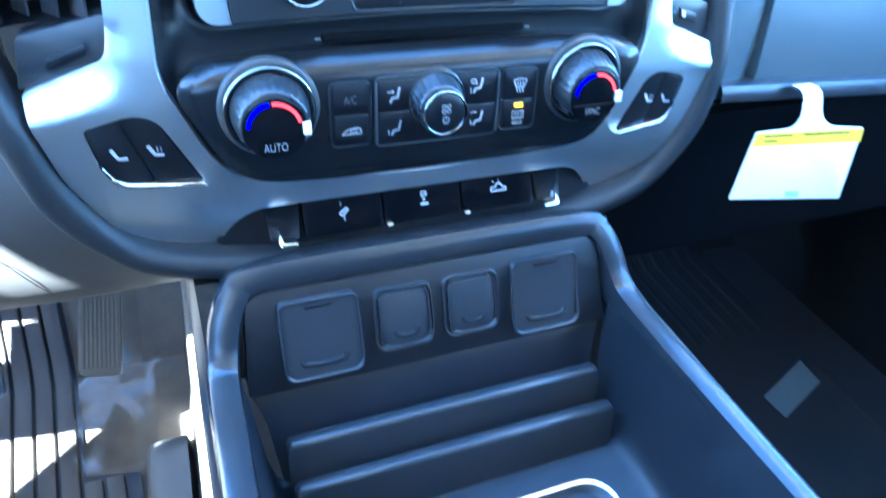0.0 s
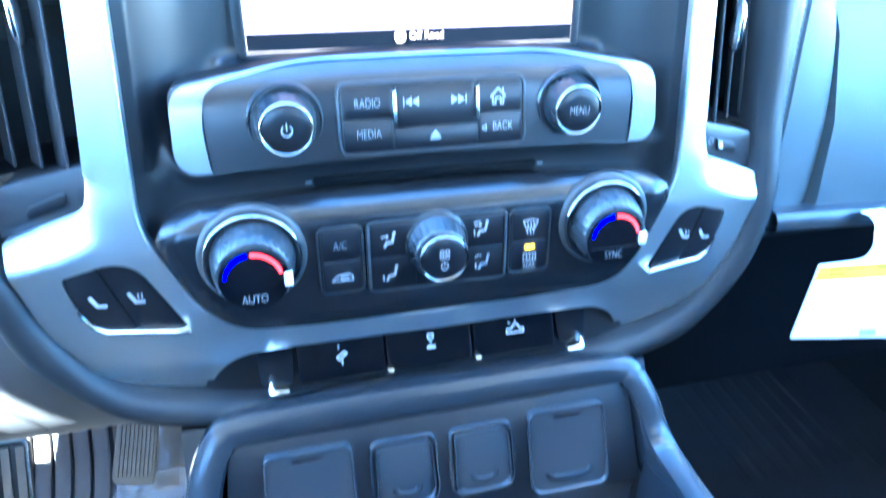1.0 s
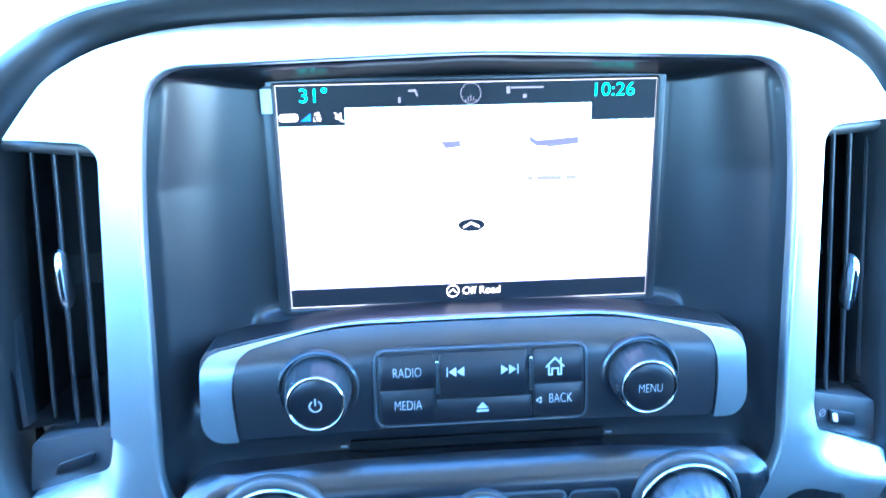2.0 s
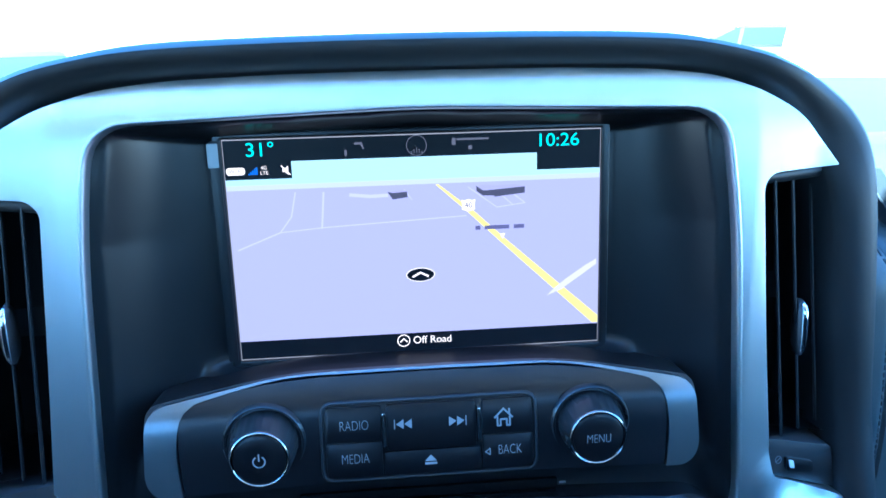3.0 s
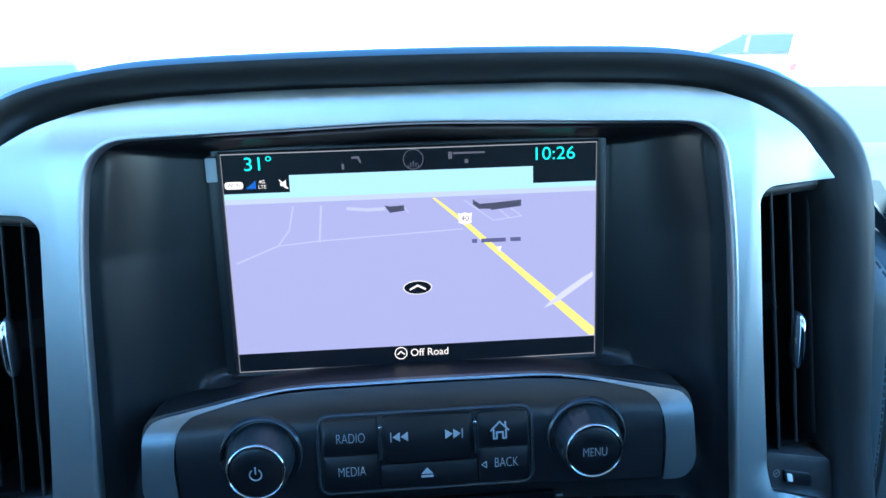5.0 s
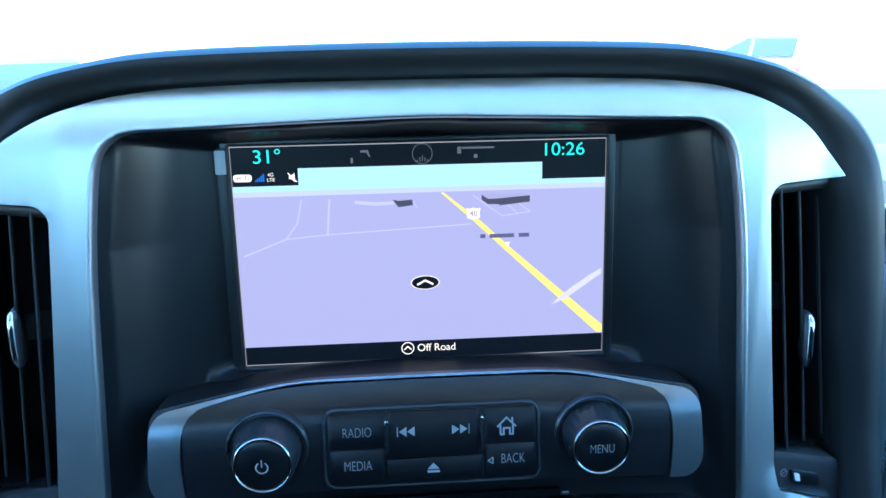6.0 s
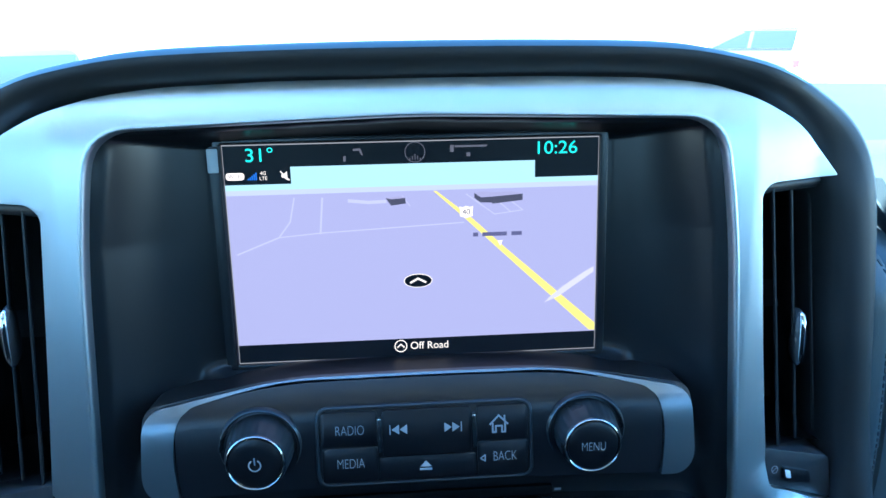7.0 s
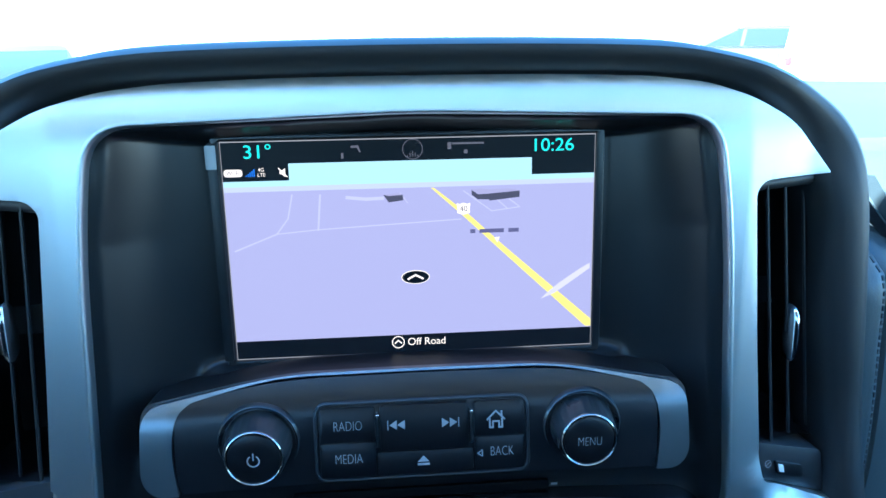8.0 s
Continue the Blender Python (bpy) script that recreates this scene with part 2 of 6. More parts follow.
def word(name, text, height, u, v, w, material, parent, label="", wide=1.0, lean=0.0, align="CENTER", thin=0.0):
    """Lettering in the built-in font; u, v in millimetres is its middle, height that of a capital."""
    cu = bpy.data.curves.new(name, "FONT")
    cu.body, cu.size, cu.align_x, cu.align_y, cu.fill_mode = text, height / 1000 / 0.69, align, "CENTER", "FRONT"
    cu.offset = -thin
    ob = new(name, cu)
    me = bpy.data.meshes.new_from_object(ob.evaluated_get(bpy.context.evaluated_depsgraph_get()))
    bpy.data.objects.remove(ob)
    bpy.data.curves.remove(cu)
    me.transform(Matrix.Translation(Vector((u / 1000, v / 1000, w)) - ORIGIN[parent]) @ Matrix.Rotation(lean, 4, "X") @ Matrix.Diagonal((wide, 1, 1, 1)))
    me.materials.clear()
    me.materials.append(material)
    made = new(name, me)
    made.parent = parent
    ORIGIN[made] = ORIGIN[parent]
    return tagged(made, label or f"white printed {text} lettering")


def spline(pts, steps=8, closed=True):
    """Points along a smooth curve through pts."""
    n, out = len(pts), []
    for i in range(n if closed else n - 1):
        p0, p1, p2, p3 = (Vector(pts[(i + k) % n] if closed else pts[min(max(i + k, 0), n - 1)]) for k in (-1, 0, 1, 2))
        for k in range(steps):
            t = k / steps
            out.append(0.5 * (2 * p1 + (p2 - p0) * t + (2 * p0 - 5 * p1 + 4 * p2 - p3) * t * t + (3 * p1 - p0 - 3 * p2 + p3) * t ** 3))
    if not closed:
        out.append(Vector(pts[-1]))
    return out


def bar(bm, a, b, width, height, up=(0, 0, 1)):
    """Adds a box beam from a to b to bm."""
    a, b, up = Vector(a), Vector(b), Vector(up)
    d = (b - a).normalized()
    s = d.cross(up).normalized() * width / 2
    h = s.cross(d).normalized() * height / 2
    q = [[bm.verts.new(p + x * s + y * h) for x, y in ((-1, -1), (1, -1), (1, 1), (-1, 1))] for p in (a, b)]
    for i in range(4):
        bm.faces.new((q[0][i], q[0][(i + 1) % 4], q[1][(i + 1) % 4], q[1][i]))
    bm.faces.new(q[0][::-1])
    bm.faces.new(q[1])
    bmesh.ops.recalc_face_normals(bm, faces=bm.faces[:])
    return bm


def solid(size, at=(0, 0, 0), bevel=0.002):
    bm = bmesh.new()
    bmesh.ops.create_cube(bm, size=1)
    bmesh.ops.scale(bm, vec=size, verts=bm.verts)
    bmesh.ops.translate(bm, vec=at, verts=bm.verts)
    if bevel:
        bmesh.ops.bevel(bm, geom=bm.edges[:], offset=bevel, segments=2, profile=0.5, affect="EDGES")
    return bm


def clamp(x, a=0.0, b=1.0):
    return max(a, min(b, x))


def ease(x):
    x = clamp(x)
    return x * x * (3 - 2 * x)


# ---- outlines of the stack, right half, millimetres ----
def both(half):
    """A closed outline from its right half, listed from the top down."""
    return half + [(-x, *r) for x, *r in reversed(half) if x > 0]


OPENING = rounded(both([(0, 64.5, 20), (133, 60.5, 17), (141, 10, 30), (148.5, -128, 11), (120, -194, 30), (0, -199.5, 20)]), 7)
FRAME_EDGE = [(0, 79.2), (60, 78.9), (105, 77.2), (130, 74.0), (150, 67.0), (168, 56.5), (181, 41), (189, 20), (195, -20), (200, -70), (204, -115),
              (205, -145), (197, -180), (176, -216), (152, -232), (120, -240), (60, -246.5), (0, -248)]
PAD_EDGE = [(0, 96.5), (62, 95.9), (110, 94.2), (137, 90), (161, 84), (185, 74), (207, 58.5), (220, 32), (225.5, -20), (228, -70), (230, -120),
            (228, -160), (214, -206), (180, -243), (150, -256.5), (115, -262), (60, -265), (0, -266)]


def full(half, wider=5.0):
    left = [(-(x + wider * clamp((x - 90) / 60) + 11.0 * clamp((y + 150) / 25) * clamp((60 - y) / 25) * clamp((x - 170) / 15)), y) for x, y in reversed(half[1:-1])]
    return spline([(x / 1000, y / 1000) for x, y in half + left], 6)


# ---- the setting: cab shell, dashboard, floor, ground ----
def shell(name, verts, faces, material, label, category, thick=0.03):
    me = bpy.data.meshes.new(name)
    me.from_pydata(verts, [], faces)
    me.materials.append(material)
    ob = new(name, me)
    if thick:
        s = ob.modifiers.new("thickness", "SOLIDIFY")
        s.thickness, s.offset = thick, 0
    return tagged(ob, label, category, kind="structure")


def build_setting():
    n = 12
    verts = [(x * 400 / n - 200, y * 400 / n - 200, 0) for y in range(n + 1) for x in range(n + 1)]
    faces = [(y * (n + 1) + x, y * (n + 1) + x + 1, (y + 1) * (n + 1) + x + 1, (y + 1) * (n + 1) + x) for y in range(n) for x in range(n)]
    shell("ground", verts, faces, CONCRETE, "tan sunlit concrete of a car lot", "ground", 0)
    # ceiling is out of view; its left edge places the knee panel's shadow line
    shell("ceiling", [(-0.700, -1.9, 1.97), (0.70, -1.9, 1.97), (0.70, -0.23, 1.945), (-0.700, -0.23, 1.945)], [(0, 1, 2, 3)], LINER, "pale grey cloth headliner of the cab", "headliner", 0.03)
    # added wall in place of seat backs; its openings set the light from behind
    wall = plate(box2(-800, 700, 800, 1955, 5), 0.0, 0.03, 0.003, holes=[box2(x0, 1510, x1, 1860, 60, 5)[::-1] for x0, x1 in ((-760, -100), (120, 760))])
    bmesh.ops.transform(wall, matrix=pose(0, -0.62, 0, 97, 0, 0), verts=wall.verts)
    me = bpy.data.meshes.new("wall_rear")
    wall.to_mesh(me)
    wall.free()
    me.materials.append(CARPET)
    tagged(new("wall_rear", me), "unseen dark wall added behind the front row, two openings sized for light", "wall", kind="structure")
    # one door in two tones: the lower one has its deep shade painted in
    shell("wall_right", [(0.83, -1.9, 0.70), (0.83, 0.62, 0.70), (0.83, 0.62, 1.06), (0.83, -1.9, 1.06)], [(0, 1, 2, 3)], CARPET, "lower panel of the closed passenger door, shade put into its dark colour", "door trim")
    # upper trim lightened for what the silver surround mirrors
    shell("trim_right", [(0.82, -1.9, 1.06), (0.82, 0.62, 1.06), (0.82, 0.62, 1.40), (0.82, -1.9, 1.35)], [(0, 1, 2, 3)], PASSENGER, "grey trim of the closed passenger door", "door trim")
    # outline chosen to cut the sun patches on console and carpet
    shell("wall_left", [(-0.82, -1.9, 0.70), (-0.82, -0.80, 0.70), (-0.82, -0.40, 0.70), (-0.82, -0.19, 0.70), (-0.80, -1.9, 1.45), (-0.80, -0.80, 1.45), (-0.79, -0.80, 1.64), (-0.79, -0.40, 1.64),
                        (-0.79, -0.20, 1.64), (-0.79, -0.34, 1.64), (-0.77, -0.34, 1.96), (-0.77, -0.80, 1.96)], [(0, 1, 5, 4), (1, 2, 7, 6, 5), (2, 3, 8, 7), (6, 9, 10, 11)], GREY, "unseen dark grey wall behind the driver's door, shaped to block sun", "door trim")
    shell("pillar_left", [(-0.82, 0.30, 0.70), (-0.82, 0.62, 0.70), (-0.82, 0.66, 1.45), (-0.82, 0.30, 1.45)], [(0, 1, 2, 3)], GREY, "grey cowl side panel beside the driver's door", "trim")
    # unseen panel added to keep skylight out of the footwell
    shell("door_1", [(-0.83, -0.185, 0.70), (-0.83, 0.64, 0.70), (-0.83, 0.64, 1.36), (-0.83, -0.185, 1.34)], [(0, 1, 2, 3)], DOORTRIM, "unseen light grey driver's door panel, added to block sky from the footwell", "door", 0.04)
    for side, tag in ((-1, "left"), (1, "right")):
        bm = bmesh.new()
        bar(bm, (side * 0.80, 0.62, 1.44), (side * 0.65, -0.24, 1.955), 0.06, 0.05)
        bar(bm, (side * 0.80, -0.66, 1.36), (side * 0.66, -0.68, 1.98), 0.12, 0.05)
        bar(bm, (side * 0.80, -1.9, 1.36), (side * 0.66, -1.9, 1.98), 0.14, 0.06)
        bar(bm, (side * 0.65, -0.23, 1.962), (side * 0.65, -1.9, 1.987), 0.05, 0.04)
        me = bpy.data.meshes.new("pillars_" + tag)
        bm.to_mesh(me)
        bm.free()
        me.materials.append(LINER)
        tagged(new("pillars_" + tag, me), "pale grey roof pillars of the cab", "pillar", kind="structure")
    glass = shell("window_1", [(-0.78, 0.60, 1.47), (0.78, 0.60, 1.47), (0.65, -0.24, 1.948), (-0.65, -0.24, 1.948)], [(0, 1, 2, 3)], PANE, "clear raked windscreen", "windscreen", 0)
    glass.visible_shadow = False
    # unseen panes added to weaken light and reflections from the rear
    for n, pts in ((2, [(-0.80, -1.88, 1.46), (-0.80, -0.74, 1.46), (-0.67, -0.74, 1.95), (-0.67, -1.88, 1.95)]), (3, [(0.81, -0.74, 1.36), (0.81, -1.88, 1.36), (0.69, -1.88, 1.95), (0.69, -0.74, 1.95)]),
                   (4, [(-0.76, -1.93, 1.36), (0.76, -1.93, 1.36), (0.66, -1.93, 1.95), (-0.66, -1.93, 1.95)])):
        shell("window_%d" % n, pts, [(0, 1, 2, 3)], TINTED, "unseen rear window, tinted to dim what the stack reflects", "window", 0)
    shell("wall_back", [(-0.82, -1.94, 0.70), (0.82, -1.94, 0.70), (0.78, -1.94, 1.36), (-0.78, -1.94, 1.36)], [(0, 1, 2, 3)], CARPET, "dark back wall of the cab", "wall")
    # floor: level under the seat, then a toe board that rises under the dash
    # the passenger's half is coloured darker for the shade there
    for n, x0, x1, m, text in ((1, -0.82, -0.02, GREYCARPET, "grey carpet of the driver's footwell and bulkhead"), (2, -0.02, 0.82, CARPET, "carpet of the passenger's footwell and bulkhead, shade put into its near-black")):
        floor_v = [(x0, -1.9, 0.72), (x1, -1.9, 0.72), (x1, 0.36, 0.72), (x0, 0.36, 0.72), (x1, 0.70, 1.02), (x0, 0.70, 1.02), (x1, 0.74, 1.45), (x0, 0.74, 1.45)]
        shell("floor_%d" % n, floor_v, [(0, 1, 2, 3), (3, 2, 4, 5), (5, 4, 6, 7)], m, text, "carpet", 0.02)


build_setting()


def build_dash():
    """The dash top, the passenger side of the dash and the knee panel."""
    dash = thing("dashboard", "dark grey grained vinyl dashboard with a soft padded rim round the centre stack", "dashboard", kind="structure")
    inner, outer = full(FRAME_EDGE), full(PAD_EDGE)

    def mixed(k, w, grow=0.0):
        loop = []
        for a, b in zip(inner, outer):
            p = a.lerp(b, k)
            p = p + (b - a).normalized() * grow
            side = ease((abs(p.x) - 0.15) / 0.05) * ease((p.y + 0.16) / 0.08)
            low = 0.009 * ease((p.y - 0.02) / 0.03) * clamp(1 - k / 0.7) if w > 0.010 else 0.0
            loop.append((p.x, p.y, w - 0.010 * side - low))
        return loop

    rim = loft([mixed(-0.10, 0.004), mixed(-0.04, 0.016), mixed(0.04, 0.025), mixed(0.15, 0.0295), mixed(0.34, 0.0315), mixed(0.54, 0.0312), mixed(0.70, 0.0288), mixed(0.84, 0.0232),
                mixed(0.95, 0.0135), mixed(1.0, 0.001), mixed(1.0, -0.003), mixed(0.985, -0.0045), mixed(1.0, -0.006), mixed(1.04, -0.03), mixed(1.10, -0.09)])
    part("padded_rim", rim, PAD, dash, "soft black padded rim with a rounded section", 50)
    # dash top: from the rim to the windscreen
    rows = []
    for k, (y, z) in enumerate(((0.03, 1.40), (0.045, 1.425), (0.075, 1.440), (0.16, 1.452), (0.36, 1.470), (0.60, 1.482), (0.62, 1.44))):
        rows.append([(x, y + 0.05 * (abs(x) / 0.8) ** 2, z - (0.006 + 0.012 * k / 6) * (x / 0.8) ** 2) for x in [-0.80 + 1.6 * i / 40 for i in range(41)]])
    bm = loft(rows, False)
    bmesh.ops.transform(bm, matrix=STACK.inverted(), verts=bm.verts)
    part("dash_top", bm, DASHTOP, dash, "dark grained vinyl top of the dash under the windscreen", 40)
    # passenger side: profile in v, w, run along u
    prof = [(0.036, -0.200), (0.034, -0.085), (0.022, -0.058), (-0.010, -0.040), (-0.060, -0.031), (-0.120, -0.025), (-0.176, -0.021), (-0.188, -0.0225)]
    us = [0.262, 0.266, 0.272, 0.30, 0.36, 0.45, 0.58, 0.72, 0.81]
    edge = lambda v: max(0.262, 0.302 - (0.013 * ((v + 0.13) / 0.09) ** 2 if v > -0.13 else 0.006 * ((v + 0.13) / 0.07) ** 2))
    part("upper_panel", loft([[(max(u, edge(v) + 0.4 * (u - 0.262)), v, w - 0.9 * max(0, u - 0.5) ** 2 - (0.010 if u < 0.27 else 0)) for u in us] for v, w in prof], False), DASH, dash, "dark grained upper panel in front of the passenger", 50)
    prof = [(-0.1790, -0.040), (-0.1790, -0.0160), (-0.1805, -0.0115), (-0.1865, -0.0085), (-0.1930, -0.0095), (-0.1955, -0.0150), (-0.196, -0.040)]
    part("ledge", loft([[(u, v - 0.05 * max(0, u - 0.270), w - 0.9 * max(0, u - 0.5) ** 2) for u in us] for v, w in prof], False), CONSOLE, dash, "satin dark ledge along the lower edge", 40)
    # glovebox door: matt black stands in for the shade below the ledge
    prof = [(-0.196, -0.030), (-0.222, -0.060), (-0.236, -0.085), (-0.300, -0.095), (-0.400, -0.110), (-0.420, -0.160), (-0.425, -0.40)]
    part("glovebox_door", loft([[(u, v, w) for u in [0.205] + us] for v, w in prof], False), DEEP, dash, "lower glovebox door with the shade under the ledge put into its black", 50)
    # added black sheet, so that gaps between the panels stay dark
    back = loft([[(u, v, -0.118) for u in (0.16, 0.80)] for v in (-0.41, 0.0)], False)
    part("inner_closer", back, DEEP, dash, "added black sheet closing the gaps behind the passenger's panels", 40)
    # shoulders from the rim back to the dash face, both sides
    for side, name in ((1, "shoulder"), (-1, "shoulder")):
        idx = [i for i, p in enumerate(outer) if p.x * side > 0.19 and -0.215 < p.y < 0.012]
        if side < 0:
            idx = idx[::-1]
        path = [outer[i] for i in idx]
        loops = []
        for grow, w in ((-0.004, -0.030), (0.006, -0.026), (0.016, -0.020), (0.026, -0.019), (0.034, -0.0225), (0.036, -0.0245), (0.038, -0.0225), (0.052, -0.024), (0.064, -0.030), (0.070, -0.045)):
            def reach(p, k):
                near = p.x + side * grow * (1 - 0.25 * k / len(path))
                if side < 0 or grow < 0.05:
                    return near
                far = edge(p.y) + 0.0002 + grow - 0.064
                return far + (near - far) * ease((-0.180 - p.y) / 0.02)
            loops.append([(reach(p, k), p.y - 0.15 * grow * k / len(path), w - 0.085 * ease((p.y + 0.035) / 0.06)) for k, p in enumerate(path)])
        part(name, loft(loops, False), DASH, dash, "grained vinyl shoulder beside the padded rim with a sewn seam", 40)
        bm = bmesh.new()
        seam = [Vector((p.x + side * 0.030 * (1 - 0.25 * k / len(path)), p.y, -0.0185 - 0.085 * ease((p.y + 0.035) / 0.06))) for k, p in enumerate(path)]
        for a, b in zip(seam, seam[1:]):
            for t in (0.0, 0.5):
                p = a.lerp(b, t)
                q = a.lerp(b, t + 0.33)
                bar(bm, p, q, 0.0009, 0.0009)
        part("stitching", bm, THREAD, dash, "faint grey stitching along the seam", 60)
    # added black sheet that closes the dash beside the rim
    wall = loft([[(u, v, w) for u in (-0.80, -0.232)] for v, w in ((-0.175, -0.034), (-0.05, -0.040), (-0.02, -0.060))], False)
    part("instrument_closer", wall, SHADE, dash, "added black sheet closing the driver's side of the dash", 40)
    # knee panel below the rim on the driver's side
    rows = []
    # the far left bulges out of view, added to cast shade on the mat
    for v, w, pull in ((-0.150, -0.030, 0.0), (-0.185, -0.014, 0.0), (-0.222, -0.008, 0.02), (-0.246, -0.014, 0.05), (-0.264, -0.021, 0.06), (-0.280, -0.030, 0.065), (-0.294, -0.041, 0.07), (-0.302, -0.050, 0.07), (-0.303, -0.060, 0.07), (-0.309, -0.064, 0.07), (-0.315, -0.085, 0.06), (-0.315, -0.20, 0.06)):
        rows.append([(u, v + 0.10 * (u + 0.24) * (0.2 if u > -0.24 else -0.35) - pull * 0.1 * (u + 0.24), w - 0.10 * max(0, -0.30 - u) + 0.032 * ease((-0.42 - u) / 0.10)) for u in (-0.80, -0.62, -0.50, -0.42, -0.36, -0.31, -0.27, -0.24, -0.21, -0.18, -0.15)])
    part("knee_panel", loft(rows, False), KNEE, dash, "grey plastic knee panel under the steering column", 30)
    bm = bmesh.new()
    line = [(-0.258, -0.238, -0.0098), (-0.252, -0.247, -0.0128), (-0.247, -0.259, -0.0172), (-0.243, -0.271, -0.0240), (-0.238, -0.283, -0.0310)]
    for a, b in zip(line, line[1:]):
        bar(bm, a, b, 0.0005, 0.0004, (0, 0, 1))
    part("panel_seam", bm, DEEP, dash, "thin dark seam in the knee panel", 40)
    return dash


build_dash()


# ---- the centre stack ----
def top_slope(v):
    """How far the top of the surround leans back, from a soft bend."""
    return 0.0037 * np.log1p(np.exp((v - 0.061) / 0.006))


def frame_front(u, v):
    a = abs(u)
    w = 0.0305
    w -= (0.145 if u > 0 else 0.095) * 0.0005 * np.log1p(np.exp(min(60, (a - 0.148) / 0.0005))) * ease((v + 0.12) / 0.02)
    w -= top_slope(v)
    edge = -0.119 - 0.38 * (a - 0.169)
    if a > 0.150 and v < -0.10:
        drop = 1 - ease((edge - v + 0.001) / 0.018)
        w -= 0.0070 * drop * ease((a - 0.160) / 0.020)
    w -= 0.10 * max(0, a - 0.185) * ease((-0.14 - v) / 0.02)
    w -= 0.09 * max(0, -0.145 - v)
    w -= 0.32 * 0.004 * np.log1p(np.exp(min(60, (-0.206 - v) / 0.004)))
    return w


def build_stack():
    stack = thing("center_stack", "satin silver shield-shaped surround of the centre stack with a charcoal recess", "center stack", kind="structure")
    right = [(0, 79.6, 20), (60, 79.2, 10), (105, 77.6, 10), (131, 74.4, 8), (151, 67.2, 8), (169, 56.8, 8), (182, 41, 6), (188, 33.6, 1), (155.5, 31.4, 4), (151.6, 26, 3),
             (157.6, -45, 10), (163.8, -105, 4), (166.8, -117.6, 5), (207, -132.5, 2), (207.5, -146, 8), (199, -181, 10), (178, -217, 10), (153, -233.5, 8), (130, -238.5, 3),
             (126, -229, 5), (117, -219, 6), (106, -213.6, 5), (80, -212.8, 6), (0, -213.5, 10)]
    left = [(-(x + 4.0 * clamp((x - 135) / 20)), y, r) for x, y, r in reversed(right[1:-1])]
    cuts = []
    for s in (-1, 1):
        cuts += [((s * 0.135, 0), (1, 0)), ((s * 0.1472, 0), (1, 0)), ((s * 0.1488, 0), (1, 0)), ((s * 0.150, 0), (1, 0)), ((s * 0.168, 0), (1, 0)), ((s * 0.169, -0.138), (s * 0.38, 1)), ((s * 0.185, 0), (1, 0))]
    cuts += grid(-0.21, 0.21, -0.25, 0.08, 0.0048)
    seat_holes = [[(s * x + 0.001 * s, y) for x, y in (seat_place(s, *q) for q in reversed(SEAT_HOLE))] for s in (1, -1)]
    part("silver_surround", plate(rounded(right + left, 5), frame_front, 0.020, 0.0016, holes=[OPENING] + seat_holes, cuts=cuts, seg=4), SILVER, stack, "satin silver painted surround", 22)
    # rolled edge of the opening
    n = len(OPENING)
    rows = []
    for e, dz in ((-0.0016, -0.0001), (-0.0008, 0.0003), (0.0001, 0.0002), (0.0006, -0.0006), (0.0009, -0.0018), (0.0010, -0.0045), (0.0010, -0.012)):
        row = []
        for i, (x, y) in enumerate(OPENING):
            a, b = Vector(OPENING[i - 1]), Vector(OPENING[(i + 1) % n])
            d = (b - a).normalized()
            row.append((x + d.y * e, y - d.x * e, frame_front(x, y) + dz))
        rows.append(row)
    part("rolled_edge", loft(rows), SILVER, stack, "rolled silver edge of the opening", 60)
    # moulded inner panel: a height field with sloping side walls
    nu, nv = 302, 271
    us, vs = np.linspace(-0.151, 0.151, nu), np.linspace(-0.2025, 0.0675, nv)
    U, V = np.meshgrid(us, vs)

    def distance(outline, U, V):
        d = np.full(U.shape, 9.0)
        inside = np.zeros(U.shape, bool)
        for (x0, y0), (x1, y1) in zip(outline, outline[1:] + outline[:1]):
            ex, ey = x1 - x0, y1 - y0
            t = np.clip(((U - x0) * ex + (V - y0) * ey) / (ex * ex + ey * ey + 1e-15), 0, 1)
            d = np.minimum(d, np.hypot(U - x0 - t * ex, V - y0 - t * ey))
            if abs(ey) > 1e-12:
                inside ^= ((y0 > V) != (y1 > V)) & (U < ex * (V - y0) / ey + x0)
        return np.where(inside, d, -d)

    d = distance(OPENING, U, V)
    def soft(xs, ys, spread):
        """A curve over v through given heights, with its corners eased."""
        fine = np.linspace(-0.25, 0.11, 721)
        k = np.exp(-0.5 * (np.arange(-120, 121) * 0.0005 / spread) ** 2)
        line = np.convolve(np.pad(np.interp(fine, xs, ys), 120, mode="edge"), k / k.sum(), "valid")
        return np.interp(V, fine, line)

    floor = np.interp(V, [-0.21, -0.196, -0.1195, -0.104, -0.060, -0.0535, 0.07], [0.016, 0.016, 0.0190, 0.0190, 0.012, -0.0030, -0.0040])
    side = soft([-0.104, -0.080, -0.062, -0.052, -0.040, -0.026, -0.010], [0.0195, 0.0185, 0.0150, 0.0105, 0.0030, -0.0022, -0.0040], 0.008)
    wide = np.clip((np.abs(U) - 0.094) / 0.034, 0, 1)
    floor = np.where(V > -0.104, floor + (np.maximum(side, floor) - floor) * wide * wide * (3 - 2 * wide), floor)
    wall = soft([-0.13, -0.11, -0.06, 0.030, 0.056], [0.005, 0.014, 0.028, 0.026, 0.0050], 0.006)
    ledge = soft([-0.13, -0.11, 0.035, 0.055], [0.0022, 0.0050, 0.0055, 0.0028], 0.005)
    top = 0.0258 - 0.09 * np.maximum(0, -0.145 - V) - top_slope(V) - 0.0022 * np.clip(d / ledge, 0, 1)
    k = 1 - (1 - np.clip((d - ledge) / wall, 0, 1)) ** 2.3
